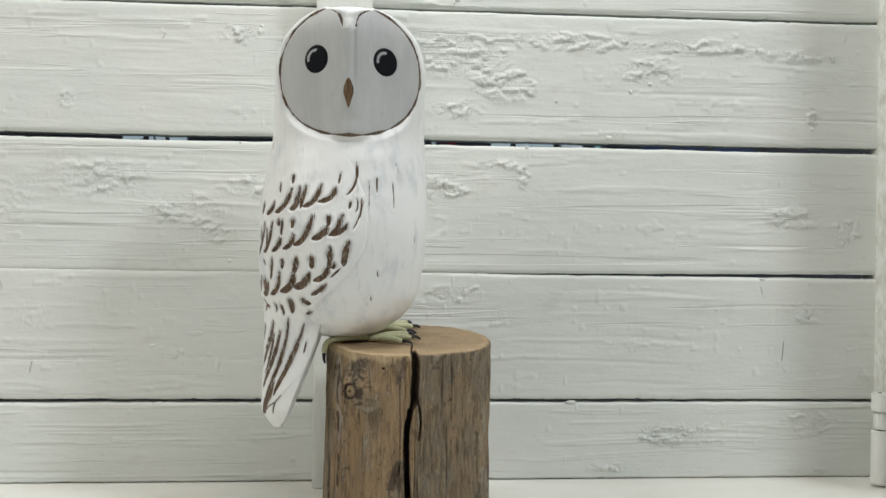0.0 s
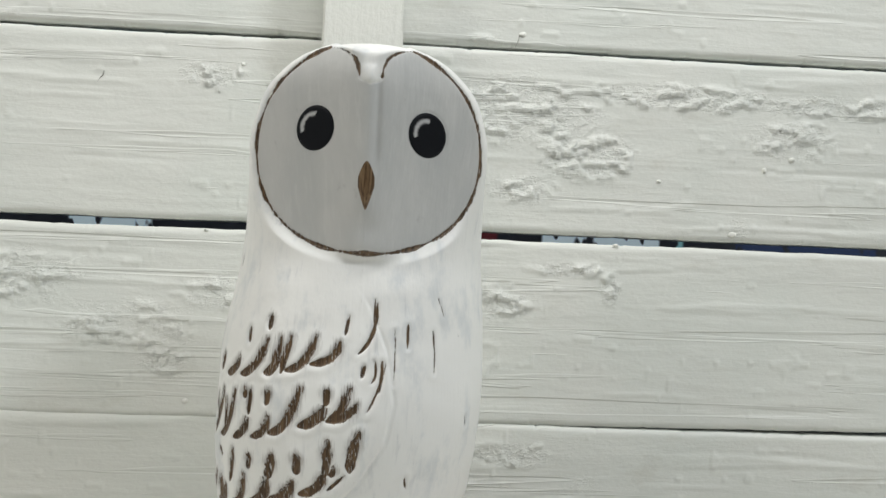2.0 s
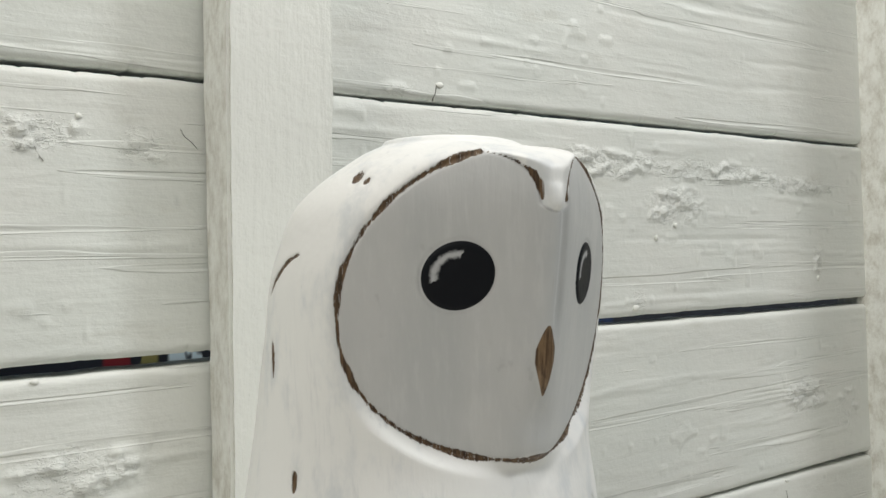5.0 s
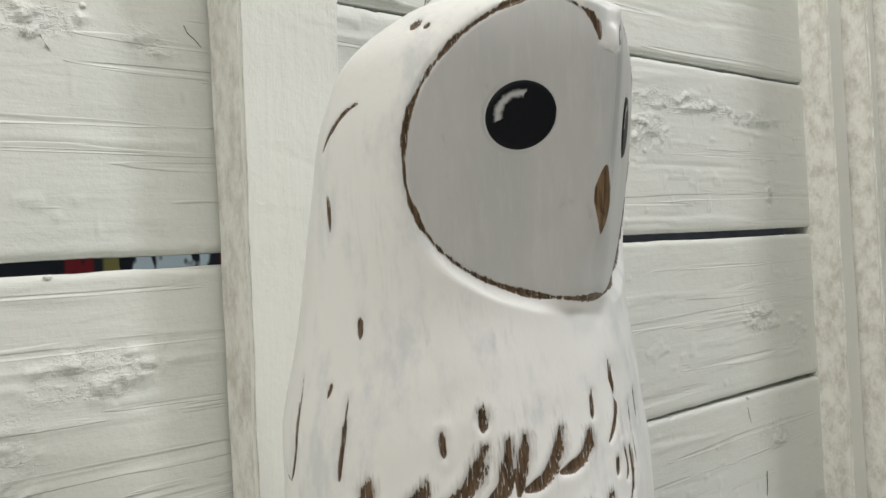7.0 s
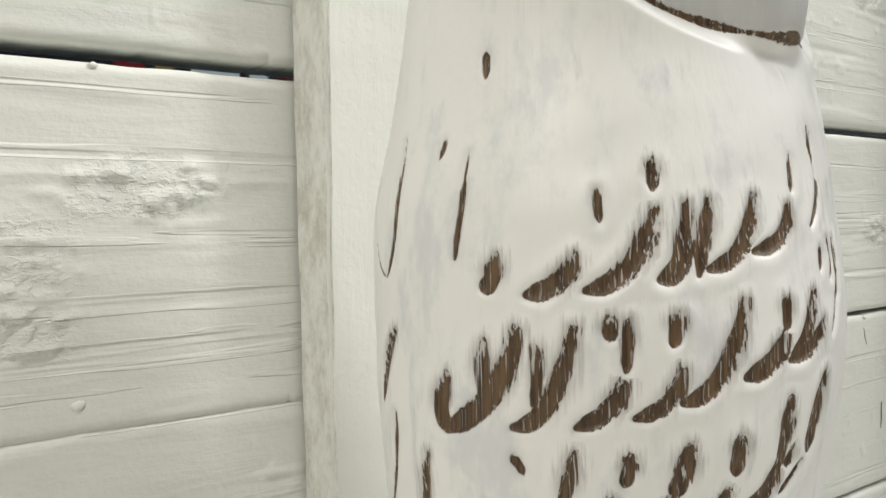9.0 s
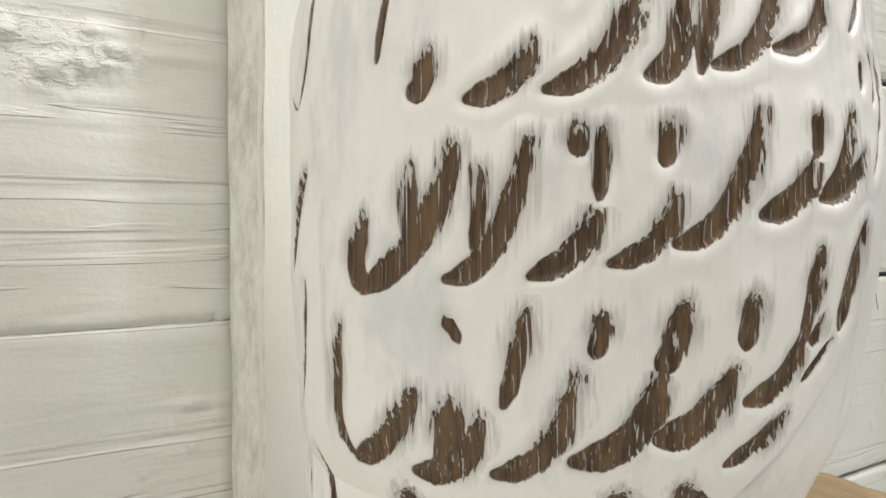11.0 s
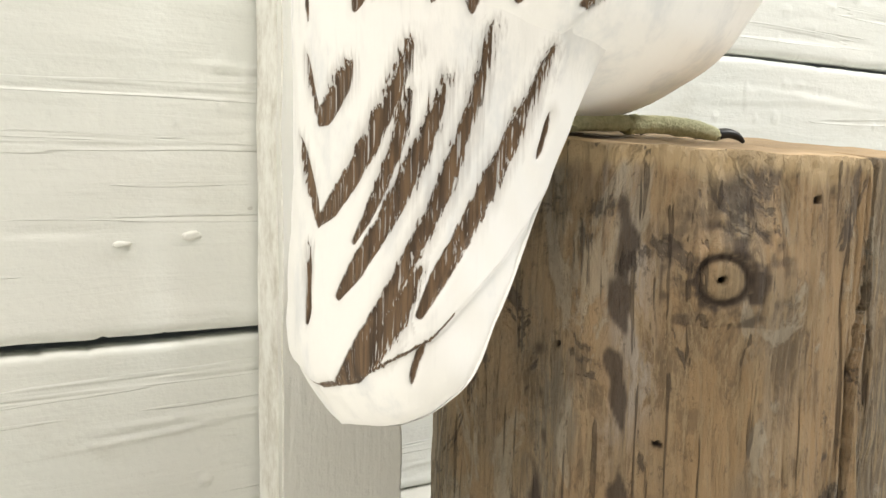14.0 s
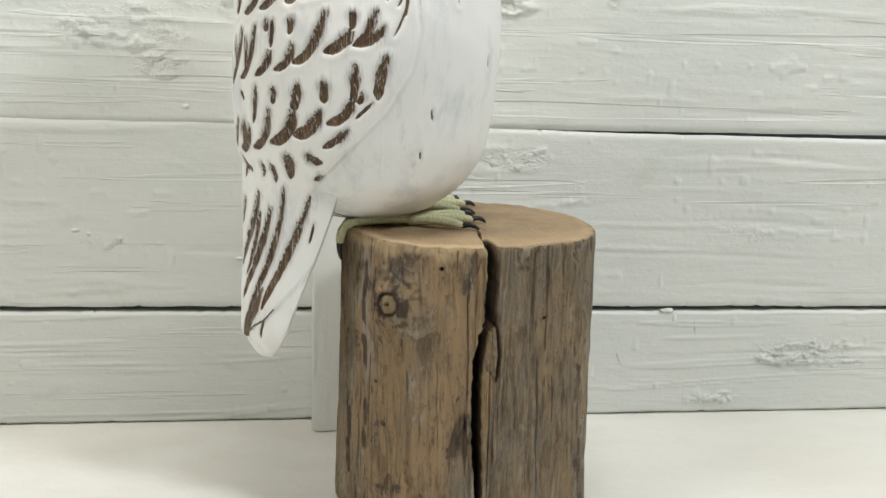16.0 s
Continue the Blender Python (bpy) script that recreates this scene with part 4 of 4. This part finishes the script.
def build_log():
    fine = np.arange(-10, 12, 0.22)
    rest = np.linspace(12, 350, 560, endpoint=False)
    ang = np.radians(np.concatenate([fine, rest]))
    cols, rows = len(ang), 260
    hs = np.linspace(0, 1, rows)
    verts, stain, bare, grey, ash = [], [], [], [], []
    for h in hs:
        for a in ang:
            deg = math.degrees(a)
            deg = deg - 360 if deg > 180 else deg
            dx, dy = math.sin(a), -math.cos(a)
            top = top_z(LOG_Y + LOG_R * dy) + 0.0006 * noise.noise((dx * 9, dy * 9, 1.0))
            z = -0.0012 + (top + 0.0012) * h
            r = LOG_R * (1 + 0.018 * noise.noise((dx * 1.3, dy * 1.3, z * 9)) + 0.012 * noise.noise((dx * 5, dy * 5, z * 25)))
            r += 0.0006 * noise.noise((dx * 42, dy * 42, z * 14)) + 0.0005 * noise.noise((dx * 95, dy * 95, z * 34)) + 0.0007 * noise.noise((dx * 22, dy * 22, z * 60)) + 0.00035 * noise.noise((dx * 60, dy * 60, z * 90))
            r += 0.0025 * math.exp(-((deg - 55) / 25) ** 2)
            r += 0.0060 * math.exp(-((deg + 30) / 22) ** 2)              # blunt corner beside the knot
            r += 0.0035 * max(0.0, 1 - z / 0.125) ** 1.5 * max(0, -0.82 * dx + 0.57 * dy) ** 2   # flare at the foot
            r -= 0.0007 * max(0, (h - 0.985) / 0.015) ** 2                # worn upper arris
            s, b = 0.0, 0.0
            arc = math.radians(1) * LOG_R
            # long drying crack with a splinter beside it
            half = 0.0019 + 0.0006 * noise.noise((z * 300, 2.0, 0)) + (0.0006 if z > 0.088 else -0.0001) - (0.0004 if z < 0.03 else 0)
            off = abs(deg - np.interp(z, CRACK_Z, CRACK_A)) * arc
            deep = max(0.0, min(1.0, (half - off) / 0.0005 + 0.5))
            if 0.066 < z < 0.0905:
                off2 = abs(deg - np.interp(z, BRANCH_Z, BRANCH_A)) * arc
                deep = max(deep, 0.5 * max(0.0, min(1.0, (0.0005 - off2) / 0.0004 + 0.5)))
            r -= 0.018 * deep
            # the crack's inside is coloured dark as well as cut in
            s = max(s, 0.9 * deep)
            r += 0.0009 * max(0, 1 - off / 0.009) * (1 if deg < 2 else -1) * (1 - deep)
            # knot: a ring, a pale plug and a pin hole
            kx, kz = (deg + 36.0) * arc * 1.15, z - 0.0968
            kr = math.hypot(kx * 0.95, kz)
            r += 0.0050 * math.exp(-(kr / 0.014) ** 2)
            r += 0.0008 * math.exp(-((kr - 0.0060) / 0.0020) ** 2) - 0.0010 * math.exp(-((kr - 0.0042) / 0.0006) ** 2)
            r -= 0.004 * max(0.0, min(1.0, (0.0006 - kr) / 0.0003 + 0.5))
            s = max(s, 0.95 * math.exp(-((kr - 0.0043) / 0.0008) ** 2), 1.0 if kr < 0.0006 else 0)
            swirl = noise.noise((kx * 210, kz * 210, 4.0)) + 0.6 * noise.noise((kx * 480, kz * 480, 8.0))
            if 0.005 < kr < 0.021 and kz > -0.009 and kx > -0.011:
                s = max(s, 1.15 * max(0, min(1, (swirl + 0.12) * 2.6)) * (1 - kr / 0.021))
                r -= 0.0011 * max(0, swirl) * (1 - kr / 0.021)
            if kr < 0.0036:
                b = 0.3
            # pale split wood along the upper edge
            lip = (top - z) / max(0.0012, 0.0062 + 0.006 * noise.noise((deg * 0.09, 0, 0)) + 0.003 * noise.noise((deg * 0.5, 3.0, 0)))
            if -75 < deg < 4 and lip < 1:
                b = max(b, min(1.0, 1.6 * (1 - lip)))
                r -= 0.0012 * max(0, noise.noise((deg * 0.35, z * 300, 5.0))) * (1 - max(0, lip))
            for ha, hz in ((-17.5, 0.1115), (-66.6, 0.0805), (-45.0, 0.0635), (-39.8, 0.0465), (27.0, 0.0905)):
                hole = math.hypot((deg - ha) * arc, z - hz)
                if hole < 0.0007:
                    s, r = 1.0, r - 0.0016
            # dark bark left low on the shaded side, and soft dents beside the crack
            rag = noise.noise((deg * 0.10, z * 55, 6.0)) + 0.5 * noise.noise((deg * 0.3, z * 150, 9.0))
            s = max(s, 0.85 * max(0.0, min(1.0, 6 * (rag + 0.35 - abs(deg + 68) / 9 - abs(z - 0.045) / 0.05 * 0.5))))
            s = max(s, 0.75 * max(0.0, min(1.0, 5 * (rag + 0.30 - abs(deg + 52) / 6 - abs(z - 0.05) / 0.09 * 0.4))))
            for da, dz, depth in ((-9.0, 0.040, 0.0016), (9.5, 0.052, 0.0013), (9.0, 0.094, -0.0007), (-16.0, 0.028, -0.0008), (24.0, 0.070, 0.0010)):
                # the deeper a dent, the darker its colour
                s = max(s, 0.55 * max(0.0, depth / 0.0016) * math.exp(-((deg - da) * arc / 0.0034) ** 2 - ((z - dz) / 0.0055) ** 2) * (0.8 + 0.6 * rag))
                r -= depth * math.exp(-((deg - da) * arc / 0.0042) ** 2 - ((z - dz) / 0.0065) ** 2)
            r += 0.0011 * math.exp(-((deg + 27 + 60 * (z - 0.06)) / 1.6) ** 2) * max(0.0, min(1.0, (0.088 - z) / 0.01)) * max(0.0, min(1.0, (z - 0.02) / 0.02))
            s = min(1.0, s)
            verts.append((LOG_X + r * dx, LOG_Y + r * dy, z))
            stain.append(s)
            bare.append(b)
            grey.append(0.55 if deg > 3 else 0.10 + 0.55 * max(0.0, min(1.0, (-52 - deg) / 14)) + 0.35 * max(0.0, 1 - abs(deg + 8) / 9)
                        - 0.45 * math.exp(-((deg + 20) / 7) ** 2 - ((z - 0.048) / 0.026) ** 2) - 0.4 * math.exp(-((deg - 32) / 5) ** 2 - ((z - 0.1) / 0.012) ** 2))
            ash.append(0.9 * math.exp(-((deg + 53 + 6 * noise.noise((z * 70, 1.5, 0))) / 4.5) ** 2) * max(0.0, min(1.0, (z - 0.05) / 0.02)))
    faces, slots = [], []
    for j in range(rows - 1):
        for i in range(cols):
            a, b = j * cols + i, j * cols + (i + 1) % cols
            faces.append((a, b, b + cols, a + cols))
            slots.append(0)
    # sawn top, in rings to the heart
    ring0, rings = (rows - 1) * cols, 26
    prev = ring0
    edge = verts[ring0:ring0 + cols]
    for k in range(1, rings):
        f = 1 - k / rings
        base = len(verts)
        for i, (x, y, z) in enumerate(edge):
            deg = math.degrees(ang[i])
            deg = deg - 360 if deg > 180 else deg
            px, py = LOG_X + (x - LOG_X) * f, LOG_Y + (y - LOG_Y) * f
            pz = top_z(py) + 0.0005 * noise.noise((px * 90, py * 90, 0)) + 0.0003
            off = abs(deg + 0.5 - 9 * (1 - f)) * math.radians(1) * LOG_R * f
            near = max(0.0, 1 - off / (0.0012 * f + 0.0002)) if f > 0.55 else 0.0
            star = max(0.0, 1 - abs(abs(deg - 40) - 30) / 4) if 0.28 < f < 0.45 else 0.0
            pz -= 0.004 * near
            verts.append((px, py, pz))
            stain.append(min(1.0, near * 1.2 + 0.6 * star))
            bare.append(max(0.0, (f - 0.86) / 0.14) * (1 if deg < 0 else 0.5))
        for i in range(cols):
            faces.append((prev + i, prev + (i + 1) % cols, base + (i + 1) % cols, base + i))
            slots.append(1)
        prev = base
    verts.append((LOG_X, LOG_Y, top_z(LOG_Y) + 0.0003))
    stain.append(0.0)
    bare.append(0.0)
    for i in range(cols):
        faces.append((prev + i, prev + (i + 1) % cols, len(verts) - 1))
        slots.append(1)
    faces.append(tuple(reversed(range(cols))))
    slots.append(0)
    ob = mesh_object("log", verts, faces, [LOG_SIDE, LOG_TOP])
    ob.data.polygons.foreach_set("material_index", slots)
    for k, v in (("stain", stain), ("bare", bare), ("grey", grey + [0.3] * (len(stain) - len(grey))), ("ash", ash + [0.0] * (len(stain) - len(ash)))):
        layer = ob.data.attributes.new(k, "FLOAT", "POINT")
        layer.data.foreach_set("value", v)
    return tagged(ob, "upright debarked brown log with a long drying crack on the shelf", "log")


build_log()
